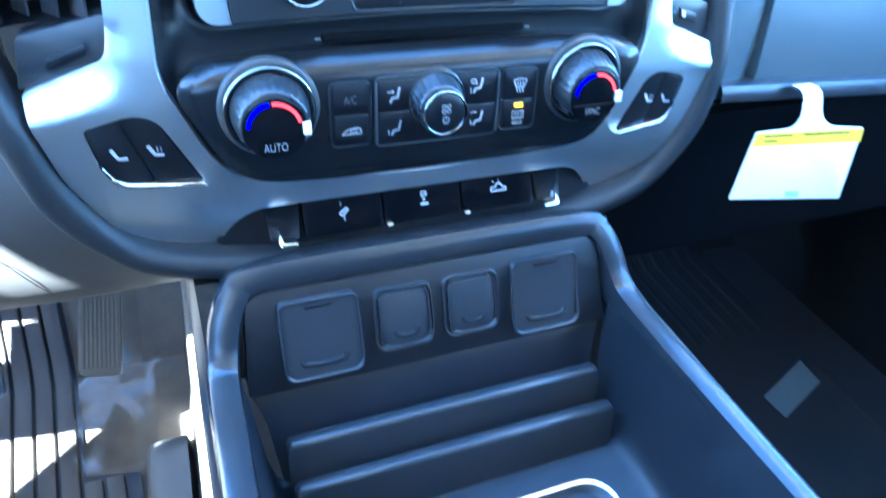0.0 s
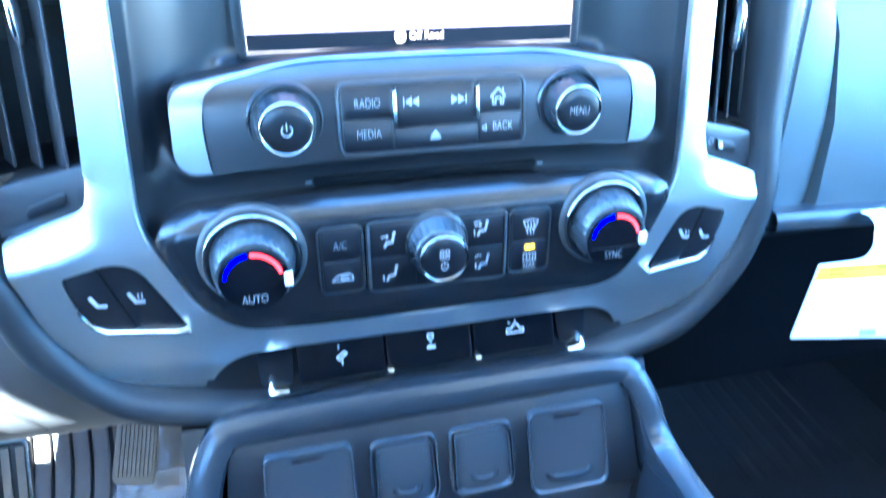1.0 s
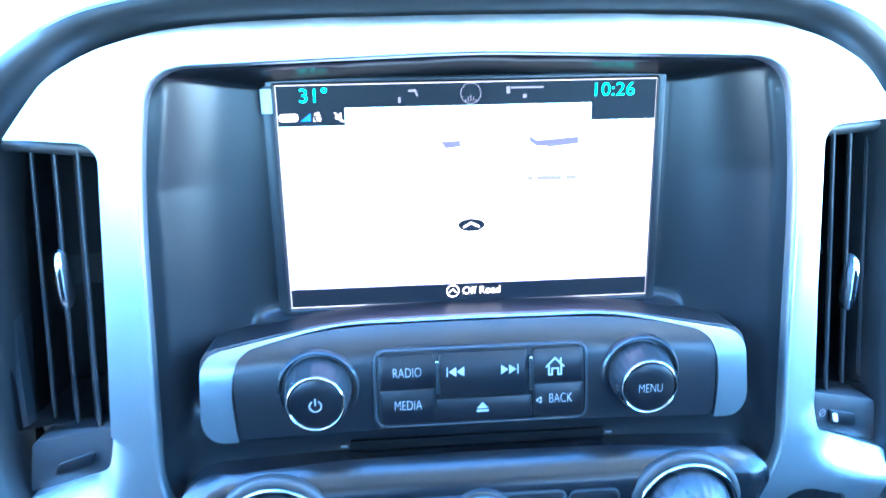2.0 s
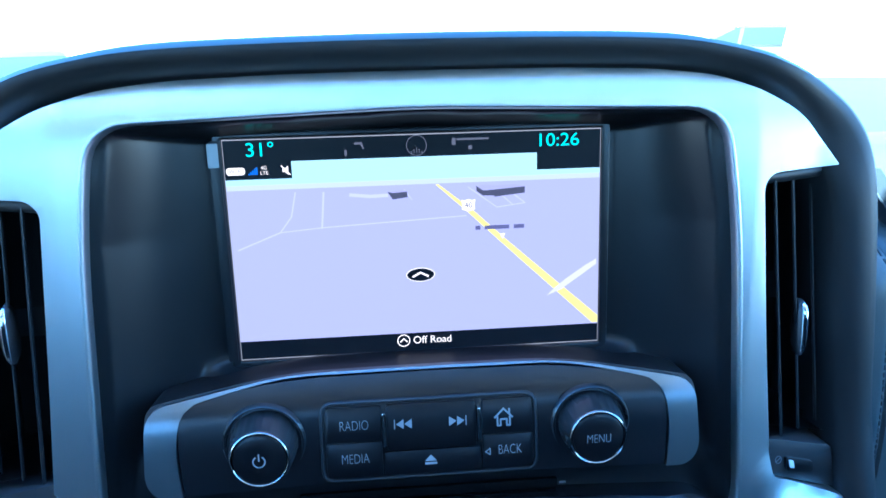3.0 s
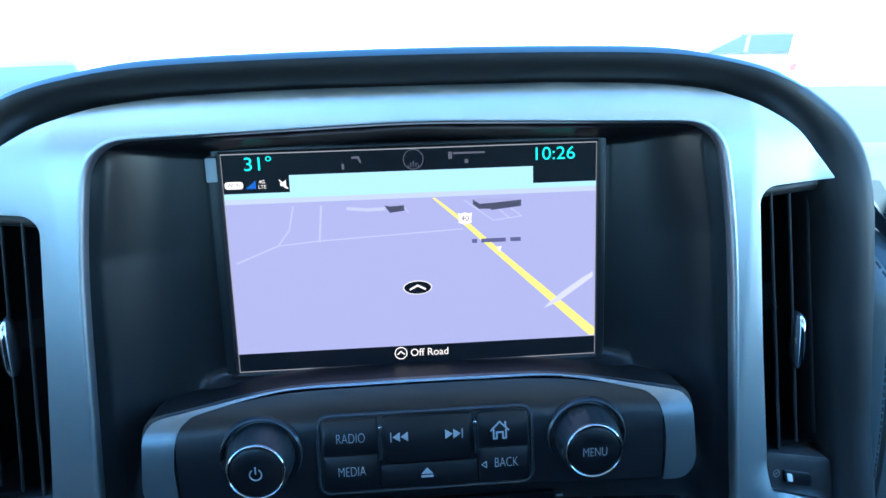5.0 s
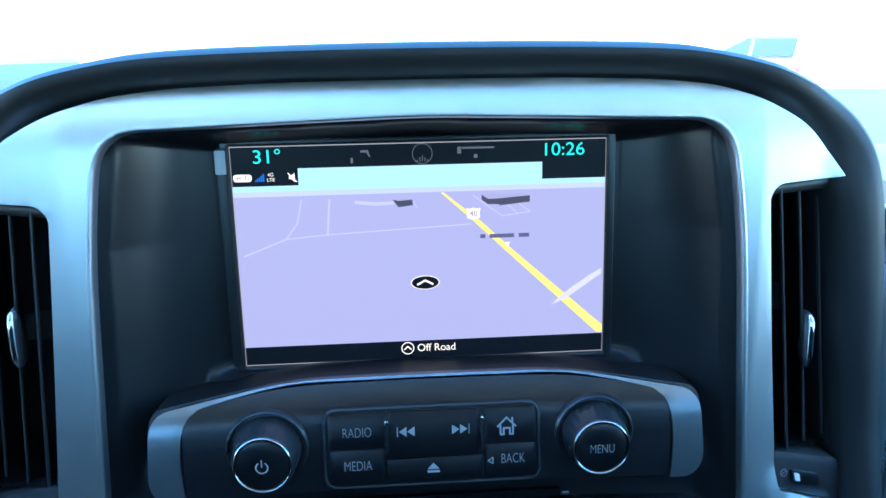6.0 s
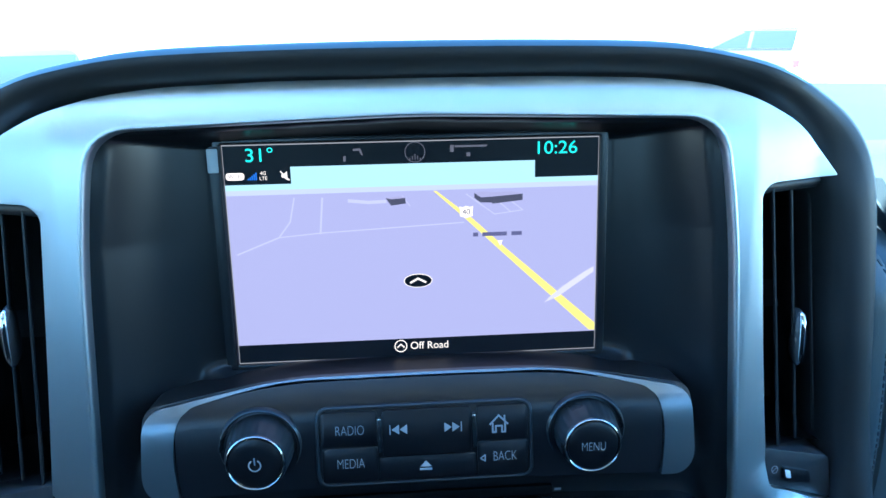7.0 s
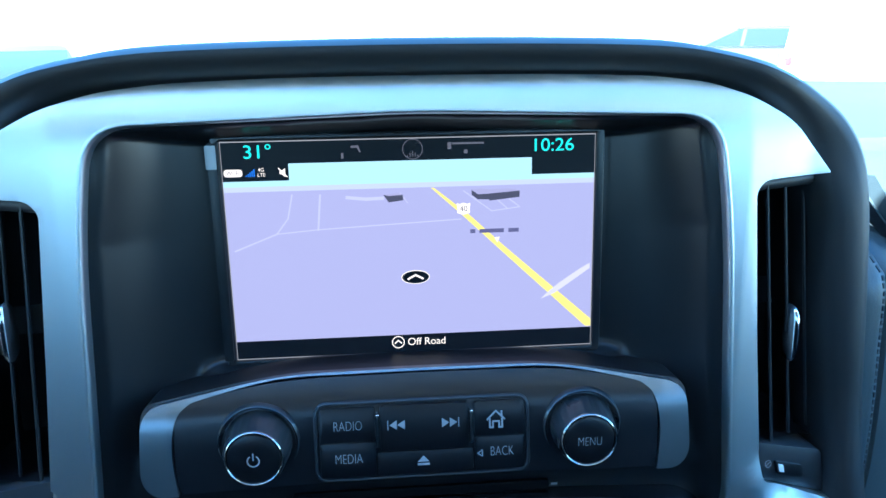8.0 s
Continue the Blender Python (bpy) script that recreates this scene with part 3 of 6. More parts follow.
    cove = top + (floor - top) * k
    # beside the screen: one slanting face from the lip to the screen, and a short steep soffit above it
    lip = np.interp(V, [-0.128, 0.010, 0.0605], [0.1485, 0.141, 0.133]) - 0.0062
    t = np.clip((lip - np.abs(U)) / (lip - 0.0950), 0, 1)
    deep = -0.0040
    slant = top + (deep - top) * (0.50 * t + 0.50 * (1 - (1 - t) ** 3))
    above = np.interp(np.abs(U), [0, 0.133], [0.0645, 0.0605]) - 0.0034 - V
    soffit = top + (deep - top) * np.clip(above / 0.0060, 0, 1) ** 0.6
    p = distance(RADIO_OUT, U, V)
    out = np.clip((np.abs(U) - 0.0930) / 0.013, 0, 1)
    rise = soft([-0.104, -0.095, -0.066, -0.052], [0.0190, 0.0175, 0.0030, -0.0040], 0.005)
    beside = 0.5 * (slant + rise + np.sqrt((slant - rise) ** 2 + 0.0020 ** 2)) - 0.0006
    low = np.where(V < -0.0525, floor + (beside - floor) * out, slant + (beside - slant) * out)
    upper = np.maximum(low, soffit)
    k = np.clip((V + 0.113) / 0.012, 0, 1)
    k = k * k * (3 - 2 * k)
    Wd = cove + (upper - cove) * k
    # a narrow gap round the radio panel
    a = np.maximum(np.clip((np.abs(U) - 0.080) / 0.034, 0, 1), np.clip((-0.088 - V) / 0.008, 0, 1))
    a = a * a * (3 - 2 * a) * np.clip((-0.0560 - V) / 0.016, 0, 1)
    Wd = Wd + 0.0008 * np.exp(-((p + 0.0058) / 0.0024) ** 2) * a
    gap = np.clip((p + 0.0020) / 0.0010, 0, 1) * a
    Wd = Wd + (np.minimum(Wd, 0.010) - Wd) * gap
    for _ in range(2):
        Wp = np.pad(Wd, 1, mode="edge")
        Wd = (Wp[:-2, 1:-1] + Wp[2:, 1:-1] + Wp[1:-1, :-2] + Wp[1:-1, 2:] + 2 * Wd) / 6
    verts = [(float(a), float(b), float(c)) for a, b, c in zip(U.ravel(), V.ravel(), Wd.ravel())]
    faces = [(j * nu + i, j * nu + i + 1, (j + 1) * nu + i + 1, (j + 1) * nu + i) for j in range(nv - 1) for i in range(nu - 1) if d[j, i] > -0.004 or d[j + 1, i + 1] > -0.004]
    me = bpy.data.meshes.new("inner_panel")
    me.from_pydata(verts, [], faces)
    me.materials.append(CHARCOAL)
    bm = bmesh.new()
    bm.from_mesh(me)
    bmesh.ops.delete(bm, geom=[v for v in bm.verts if not v.link_faces], context="VERTS")
    bpy.data.meshes.remove(me)
    part("inner_panel", bm, CHARCOAL, stack, "charcoal moulded inner panel", 179)
    # disc slot under the radio
    part("disc_slot", plate(box2(-61.5, -117.0, 61.5, -112.6, 1.2), 0.0222, 0.002, 0.0003), DEEP, stack, "black compact disc slot")
    bm = bmesh.new()
    for x in (-64, 64):
        flat(bm, [(x - 1.6, -115.4), (x + 1.6, -115.4), (x + 1.6, -114.2), (x - 1.6, -114.2)], 0.0222)
    part("slot_mark", bm, DIMPRINT, stack, "small grey marks beside the slot")
    return stack


def seat_place(s, x, y):
    """The driver's switch is larger than the passenger's."""
    return (x, y) if s > 0 else (0.1598 + (x - 0.1605) * 1.15, -0.1674 + (y + 0.168) * 1.05)


RADIO_OUT = rounded(both([(0, -51.6, 30), (64, -52.2, 20), (100, -58.1, 12), (124.5, -62.2, 5), (126.0, -96, 7), (119, -102.6, 6), (100, -101.2, 10), (0, -98.4, 30)]), 6)
SEAT_HOLE = rounded([(184.5, -153.0, 3), (163, -147.2, 6), (153, -151.5, 6), (136.5, -188.5, 2), (172, -186.0, 7), (181.5, -172.5, 6)], 4)
build_stack()


# ---- the display ----
def build_display():
    dsp = thing("infotainment_display", "lit touch screen showing a lavender navigation map with a yellow road", "display", (0, 0, 0))
    part("bezel", plate(box2(-91.5, -55.5, 91.5, 55.5, 2.5), 0.0006, 0.005, 0.0008, holes=[list(reversed(box2(-87.4, -52.5, 87.4, 52.5, 0.3)))]), FACE, dsp, "narrow black bezel")
    part("left_trim", plate(box2(-92.6, -52, -88.2, 52, 0.8), 0.0016, 0.004, 0.0006), CHARCOAL, dsp, "grey trim strip beside the screen")
    e = 0.105  # what the panel gives off

    def tone(r, g, b):
        """A colour of the panel, which is warm against the sky's light."""
        return tuple((c / 255) ** 2.2 / k for c, k in ((r, 0.63), (g, 1.0), (b, 1.60)))
    lav = glow("map_lavender", tone(150, 158, 216), e)
    pale = glow("map_sky", tone(165, 212, 245), e)
    hazy = glow("map_horizon", tone(172, 188, 236), e)
    black = glow("screen_black", tone(4, 4, 8), e)
    white = glow("screen_white", tone(236, 240, 250), e)
    grey = glow("screen_grey", tone(140, 150, 170), e)
    cyan = glow("screen_cyan", tone(110, 240, 250), e)
    yellow = glow("map_yellow", tone(222, 222, 120), e)
    line = glow("map_line", tone(170, 180, 232), e)
    block = glow("map_block", tone(66, 70, 96), e)
    roof = glow("map_block_roof", tone(146, 152, 206), e)
    ink = glow("map_ink", tone(48, 52, 92), e)
    faint = glow("map_name_bar", tone(84, 88, 136), e)
    dim = glow("screen_dim", tone(82, 88, 108), e)
    blue = glow("screen_blue", tone(60, 110, 230), e)

    def layer(name, level, draw, material, label=""):
        bm = bmesh.new()
        draw(bm, -0.0008 + 0.00016 * level)
        return part(name, bm, material, dsp, label, 60)

    def rect(x0, y0, x1, y1):
        return [(x0, y0), (x1, y0), (x1, y1), (x0, y1)]

    layer("panel", 0, lambda bm, w: flat(bm, rect(-87.3, -52.4, 87.3, 52.4), w), grey, "pale edge line of the lit panel")
    layer("map_ground", 1, lambda bm, w: flat(bm, rect(-86.9, -51.8, 86.9, 31), w), lav, "lavender map ground")
    layer("map_haze", 2, lambda bm, w: flat(bm, rect(-86.9, 29.2, 86.9, 34.2), w), hazy, "pale haze along the map's horizon")
    layer("map_sky", 3, lambda bm, w: flat(bm, rect(-86.9, 31.6, 86.9, 42), w), pale, "pale blue map sky")
    layer("header", 4, lambda bm, w: (flat(bm, rect(-86.9, 42.0, 86.9, 52.0), w), flat(bm, rect(-86.9, 34.2, -56.9, 42.1), w), flat(bm, rect(56.7, 34.0, 86.9, 42.1), w)), black, "black status bar with lower corners")
    layer("footer", 4, lambda bm, w: flat(bm, rect(-86.9, -51.8, 86.9, -43.0), w), black, "black bar below the map")
    for pts, wd in (([(-56.1, 27.4), (-58.6, 16.3), (-64.2, 9.1), (-84, 1.5)], 0.7), ([(-43.2, 27), (-44.9, 10.4)], 0.9), ([(-64.2, 9.1), (-44.9, 10.6), (22.7, 13.5)], 0.5), ([(24, 27), (37.5, 17), (51, 18.6)], 0.45),
                    ([(40, 22.5), (45, 18)], 0.5), ([(46, 22.5), (51, 18.6)], 0.5), ([(-6, 27), (-2.5, 22)], 0.4), ([(-31, 25.4), (-22, 24.4), (-14, 24.6)], 1.6)):
        layer("map_line", 3, lambda bm, w: stroke(bm, pts, wd, w), line, "faint pale map line")
    layer("road", 5, lambda bm, w: flat(bm, [(8.6, 28.9), (10.0, 28.9), (26.8, 15.4), (43.2, 0.0), (86.8, -38.8), (86.8, -42.4), (84.1, -42.4), (39.6, -0.2), (23.4, 15.4)], w), yellow, "yellow main road")
    for pts in ([(-13.8, 26.2), (-11.4, 22.6), (-4.5, 23.4), (-4.7, 26.0), (-11.2, 25.6)], [(27.8, 27.4), (31.0, 25.2), (36.2, 25.4), (50.9, 26.4), (50.8, 23.4), (36.4, 22.0), (36.2, 22.6), (30.8, 22.8), (27.9, 25)]):
        layer("block_wall", 5, lambda bm, w: flat(bm, pts, w), block, "dark wall of a map building")
    for pts in ([(-13.8, 26.3), (-11.2, 25.6), (-4.7, 26.1), (-6.4, 27)], [(27.8, 27.5), (31.0, 25.6), (36.0, 25.8), (50.9, 26.5), (46.0, 27.6), (37, 27.4), (32, 28)]):
        layer("block_roof", 6, lambda bm, w: flat(bm, pts, w), roof, "pale roof of a map building")
    layer("road_shield", 7, lambda bm, w: flat(bm, [(20.6, 21.2), (22.2, 20.8), (23.9, 21.4), (25.6, 20.8), (27.2, 21.2), (26.8, 18.4), (27, 16.6), (23.9, 15.6), (20.8, 16.6), (21, 18.4)], w), white, "white route shield")
    word("route_number", "40", 2.6, 23.9, 18.5, 0.0006, ink, dsp, "dark route number 40")

    def street(bm, w):
        for x0, x1 in ((27.0, 29.4), (31.4, 43.2), (45.4, 50.4)):
            flat(bm, rect(x0, 6.6, x1, 8.5), w)
    layer("road_name", 7, street, faint, "dark bars for the road's name")
    layer("road_marker", 7, lambda bm, w: flat(bm, [(38.6, 4.2), (41.2, 4.4), (40.0, 1.6)], w), white, "small white pointer on the road")
    layer("cursor", 6, lambda bm, w: flat(bm, ellipse(0.2, -14.0, 6.9, 3.4), w), white, "pale rim of the position marker")
    layer("cursor_disc", 7, lambda bm, w: flat(bm, ellipse(0.2, -14.0, 6.5, 3.1), w), black, "dark oval position marker")
    layer("cursor_arrow", 8, lambda bm, w: stroke(bm, [(-3.4, -14.8), (0.2, -12.9), (3.8, -14.8)], 0.9, w), white, "white chevron")
    word("temperature", "31°", 6.0, -70.4, 47.3, 0.0006, cyan, dsp, "cyan outside temperature 31 degrees", 1.12)
    word("clock", "10:26", 5.8, 66.4, 47.4, 0.0006, cyan, dsp, "cyan clock reading 10:26", 1.12)
    word("mode_text", "Off Road", 3.6, 4.8, -46.6, 0.0006, white, dsp, "white Off Road lettering", 0.98)
    layer("mode_ring", 6, lambda bm, w: (stroke(bm, ellipse(-9.2, -46.6, 2.9, 2.9), 0.45, w, True), stroke(bm, [(-10.8, -47.2), (-9.2, -45.7), (-7.6, -47.2)], 0.6, w)), white, "white ring with a chevron")
    layer("compass_ring", 6, lambda bm, w: (stroke(bm, ellipse(0.5, 47.2, 4.6, 4.6, n=30), 0.35, w, True), *[flat(bm, rect(0.3 + x, 43.6, 0.7 + x, 43.6 + h), w) for x, h in ((-2.4, 1.0), (-1.2, 2.0), (0, 2.8), (1.2, 2.0), (2.4, 1.0))]), dim, "grey compass ring")
    layer("wifi_badge", 6, lambda bm, w: flat(bm, [(x * 1000, y * 1000) for x, y in box2(-86.2, 36.4, -77.8, 39.8, 1.5)], w), white, "white wireless badge")
    word("badge_text", "Wi Fi", 1.9, -82.0, 38.1, 0.0008, ink, dsp, "dark wireless lettering")
    layer("signal", 6, lambda bm, w: [flat(bm, rect(-76.4 + 0.9 * k, 36.3, -75.8 + 0.9 * k, 37.0 + 0.7 * k), w) for k in range(5)], blue, "blue signal bars")
    word("network_text", "4G\nLTE", 1.6, -69.2, 38.2, 0.0006, white, dsp, "small white network lettering")
    layer("mute", 6, lambda bm, w: (flat(bm, [(-61, 37.2), (-60, 37.2), (-58.4, 35.8), (-58.4, 40), (-60, 38.8), (-61, 38.8)], w), stroke(bm, [(-61.4, 40), (-57.6, 35.9)], 0.5, w)), white, "white muted loudspeaker symbol")
    for pts in (rect(-32.6, 43.6, -31.4, 46.2), [(-28, 49.4), (-24.5, 49.6), (-23.4, 46.4), (-24.2, 46.4), (-25.2, 48.4), (-28, 48.4)], rect(16.8, 46.8, 18.6, 50), rect(19, 48.9, 34, 49.8), rect(24.4, 44.6, 26.2, 46.4)):
        layer("status_symbol", 6, lambda bm, w: flat(bm, pts, w), dim, "faint symbol in the status bar")
    # protective film: a pull tab at the corner, and a crease's glint painted as a flat glow
    bm = plate(box2(-93.4, 40.2, -88.6, 51.0, 0.6), 0.0024, 0.0006, 0.0002)
    part("film_tab", bm, mat("frosted_film", (0.42, 0.44, 0.46), 0.35, 0, 0, wear=0.1), dsp, "pale frosted tab of the protective film")
    layer("film_glint", 9, lambda bm, w: flat(bm, [(61.2, -27.4), (68.5, -24.4), (79, -17.2), (85.6, -12.6), (85.6, -10.0), (80.5, -12.8), (70.5, -19.4), (64, -24.6)], w), glow("film_highlight", tone(188, 196, 230), e), "glowing patch that paints the glint on a film crease")
    return dsp


build_display()


# ---- radio controls ----
def radio_front(u, v):
    """The face, and its top edge that rolls back towards the screen."""
    bend = -0.0625 - 0.0035 * (u / 0.12) ** 2
    return 0.0335 - 0.12 * (v + 0.08) - 0.80 * 0.0030 * math.log1p(math.exp(min(60, (v - bend) / 0.0030)))


def build_radio():
    rad = thing("radio_panel", "black radio panel with silver end caps, two knobs and keys", "radio controls", (0, -0.075, 0.03))
    mid = rounded(both([(0, -53.4, 30), (64, -54.2, 20), (98, -59.7, 12), (109.5, -62.7, 3), (109.8, -78, 6), (108.6, -100.6, 3), (60, -99.6, 10), (0, -97.6, 30)]), 5)
    part("housing", plate([(x, y) for x, y in RADIO_OUT], lambda u, v: radio_front(u, v) - 0.0022, 0.042, 0.0006, cuts=[((0, y), (0, 1)) for y in (-0.054, -0.057, -0.060, -0.062, -0.064, -0.066, -0.069, -0.08)] + [((0.012 * k, 0), (1, 0)) for k in range(-9, 10)]), SHADE, rad, "black housing behind the faceplate", 40)
    part("faceplate", plate(mid, radio_front, 0.020, 0.0, cuts=[((0, y), (0, 1)) for y in (-0.0555, -0.0575, -0.0595, -0.0610, -0.0622, -0.0634, -0.0646, -0.0658, -0.0672, -0.070, -0.08, -0.09)] + [((0.012 * k, 0), (1, 0)) for k in range(-8, 9)]), FACE, rad, "black faceplate", 40)
    # satin trim: two end caps joined by a strip that narrows along the top edge
    crest = both([(0, -51.5, 30), (64, -52.2, 20), (98, -58.1, 12), (124.0, -62.8, 9), (125.4, -95, 6), (119.4, -101.8, 5), (109.2, -101.4, 1.5)])
    inner = [(-109.2, -101.4), (-110.8, -82), (-109.0, -68.2), (-105.0, -62.7), (-97, -59.6), (-64, -53.6), (-30, -52.8), (0, -52.6), (30, -52.8), (64, -53.6), (97, -59.6), (105.0, -62.7), (109.0, -68.2), (110.8, -82), (109.2, -101.4)]
    inner = [(q.x, q.y) for q in spline([(x / 1000, y / 1000) for x, y in inner], 4, False)][1:-1]
    half = rounded(crest, 5)
    cut_at = min(range(len(half)), key=lambda i: (half[i][0] + 0.1092) ** 2 + (half[i][1] + 0.1014) ** 2)
    ring = half[cut_at:] + half[:cut_at]
    right_end = min(range(len(ring)), key=lambda i: (ring[i][0] - 0.1092) ** 2 + (ring[i][1] + 0.1014) ** 2)
    ring = ring[:right_end + 1] + inner[::-1]
    part("silver_trim", plate(ring, lambda u, v: radio_front(u, v) + 0.0007 - 0.07 * max(0, abs(u) - 0.112), 0.0032, 0.0, cuts=[((x, 0), (1, 0)) for x in (-0.120, -0.115, -0.112, 0.112, 0.115, 0.120)] + [((0, y), (0, 1)) for y in (-0.0634, -0.0646, -0.0658, -0.0670, -0.069, -0.08)]), GUNMETAL, rad, "brushed silver end caps joined by a thin strip", 40)
    # key block: a shallow well with its keys
    well = box2(-46.4, -97.0, 47.4, -64.4, 4.5, 5)
    part("key_well", plate(well, lambda u, v: radio_front(u, v) + 0.0005, 0.003, 0.0005, cuts=[((0, -0.08), (0, 1))]), SHADE, rad, "black joint round the keys")
    rim = box2(-48.4, -98.6, 49.2, -62.9, 6.0, 6)
    part("key_rim", plate(rim, lambda u, v: radio_front(u, v) + 0.0014, 0.003, 0.0007, holes=[box2(-46.9, -97.3, 47.7, -64.2, 5.0, 6)[::-1]], cuts=[((0, -0.08), (0, 1))]), CONSOLE, rad, "raised satin rim round the keys")
    keys = [("radio", -45.8, -80.4, -21.0, -65.2), ("media", -45.8, -96.4, -21.0, -81.0), ("seek", -18.8, -85.4, 21.2, -65.0), ("eject", -20.4, -96.6, 23.0, -86.0), ("home", 23.8, -80.6, 46.8, -65.2), ("back", 23.8, -96.4, 46.8, -81.2)]
    made = {}
    for name, x0, y0, x1, y1 in keys:
        made[name] = part("key", plate(box2(x0, y0, x1, y1, 1.6), lambda u, v: radio_front(u, v) + (0.0014 if name != "seek" else 0.0019), 0.003, 0.0004), KEY, rad, "black printed key")
    for x in (-19.9, 22.4):
        part("key_divider", plate(box2(x - 0.8, -82.5, x + 0.8, -67.6, 0.5), lambda u, v: radio_front(u, v) + 0.0040, 0.003, 0.0004), CHROME, rad, "thin chrome divider")

    def at(v, up=0.0025):
        return radio_front(0, v / 1000) + up - 0.0007
    tilt = -math.atan(0.12)
    word("lettering", "RADIO", 4.4, -33.2, -73.2, at(-73.2), PRINT, rad, "", 0.67, tilt, thin=0.00011)
    word("lettering", "MEDIA", 4.4, -33.2, -88.2, at(-88.2), PRINT, rad, "", 0.67, tilt, thin=0.00011)
    word("lettering", "BACK", 4.4, 36.2, -88.2, at(-88.2), PRINT, rad, "", 0.67, tilt, thin=0.00011)

    def icon(name, label, draw, v):
        bm = bmesh.new()
        draw(bm, 0.0)
        w0 = at(v)
        for q in bm.verts:
            q.co.z += w0 + (-0.12 * (q.co.y - v / 1000)) + 0.0008
        part(name, bm, PRINT, rad, label, 60)
    icon("back_arrow", "white back arrow", lambda bm, w: (stroke(bm, [(27.0, -86.8), (24.9, -88.2), (27.0, -89.6)], 0.45, w, True),), -88.2)
    icon("home_symbol", "white house symbol", lambda bm, w: (stroke(bm, [(29.6, -73.0), (33.6, -69.0), (37.6, -73.0)], 0.8, w), stroke(bm, [(30.8, -72.6), (30.8, -76.6), (32.2, -76.6), (32.2, -73.8), (35.0, -73.8), (35.0, -76.6), (36.4, -76.6), (36.4, -72.6)], 0.8, w), stroke(bm, [(36.2, -71.4), (36.2, -69.2)], 0.8, w)), -73)
    for s, x in ((-1, -11.2), (1, 12.6)):
        icon("seek_symbol", "white seek symbol", lambda bm, w: (flat(bm, [(x - s * 3.6, -71.0), (x - s * 3.6, -75.4), (x - s * 0.2, -73.2)], w), flat(bm, [(x, -71.0), (x, -75.4), (x + s * 3.4, -73.2)], w), flat(bm, [(x + s * 3.8, -71.0), (x + s * 4.3, -71.0), (x + s * 4.3, -75.4), (x + s * 3.8, -75.4)], w)), -73.2)
    icon("eject_symbol", "white eject symbol", lambda bm, w: (flat(bm, [(-2.4, -90.6), (0.3, -87.8), (3.0, -90.6)], w), flat(bm, [(-2.4, -92.2), (3.0, -92.2), (3.0, -91.2), (-2.4, -91.2)], w)), -90)
    # knobs
    for x, kind_ in ((-72.8, "power"), (73.8, "menu")):
        yv = -79.6
        kn = part("knob", lathe(x / 1000, yv / 1000 + 0.0008, [(18.2, 31.5), (18.2, 33.4), (17.4, 34.5), (16.5, 34.0), (15.6, 31.8), (14.9, 32.0), (14.6, 35), (13.6, 43.0), (12.9, 45.0), (12.2, 45.4)], 96, 24, 0.022, 0.10, (6, 7)), RUBBERIZED, rad, "grey knurled rotary knob", 35)
        part("ring", lathe(x / 1000, yv / 1000 - 0.0006, [(12.7, 44.2), (12.7, 45.5), (12.5, 46.1), (12.1, 46.35), (11.7, 46.1), (11.5, 45.6), (11.4, 45.0)], 64), DARKCHROME, kn, "bright chrome ring", 60)
        part("cap", lathe(x / 1000, yv / 1000 - 0.0006, [(11.4, 45.0), (11.2, 45.9), (10.2, 46.4), (5.5, 46.6)], 48), KEY, kn, "black push cap", 30)
        if kind_ == "menu":
            word("lettering", "MENU", 4.1, x, yv - 0.8, 0.0470, PRINT, kn, "", 0.68, thin=0.00011)
        else:
            bm = bmesh.new()
            stroke(bm, ellipse(x, yv - 1.0, 2.5, 2.5, 125, 415, 20), 0.6, 0.0470)
            stroke(bm, [(x, yv - 0.6), (x, yv + 2.4)], 0.6, 0.0470)
            part("power_symbol", bm, PRINT, kn, "white power symbol", 60)
    return rad


build_radio()


# ---- climate controls ----
def climate_front(u, v):
    edge = float(np.interp(v, [-0.196, -0.188, -0.170, -0.138, -0.130, -0.1176], [0.096, 0.118, 0.128, 0.141, 0.140, 0.122]))
    return -0.006 * clamp((abs(u) - edge + 0.015) / 0.015) ** 2 + float(np.interp(v, [-0.197, -0.191, -0.183, -0.172, -0.134, -0.128, -0.1225, -0.1175], [0.0290, 0.0355, 0.0393, 0.0408, 0.0410, 0.0396, 0.0350, 0.0275]))


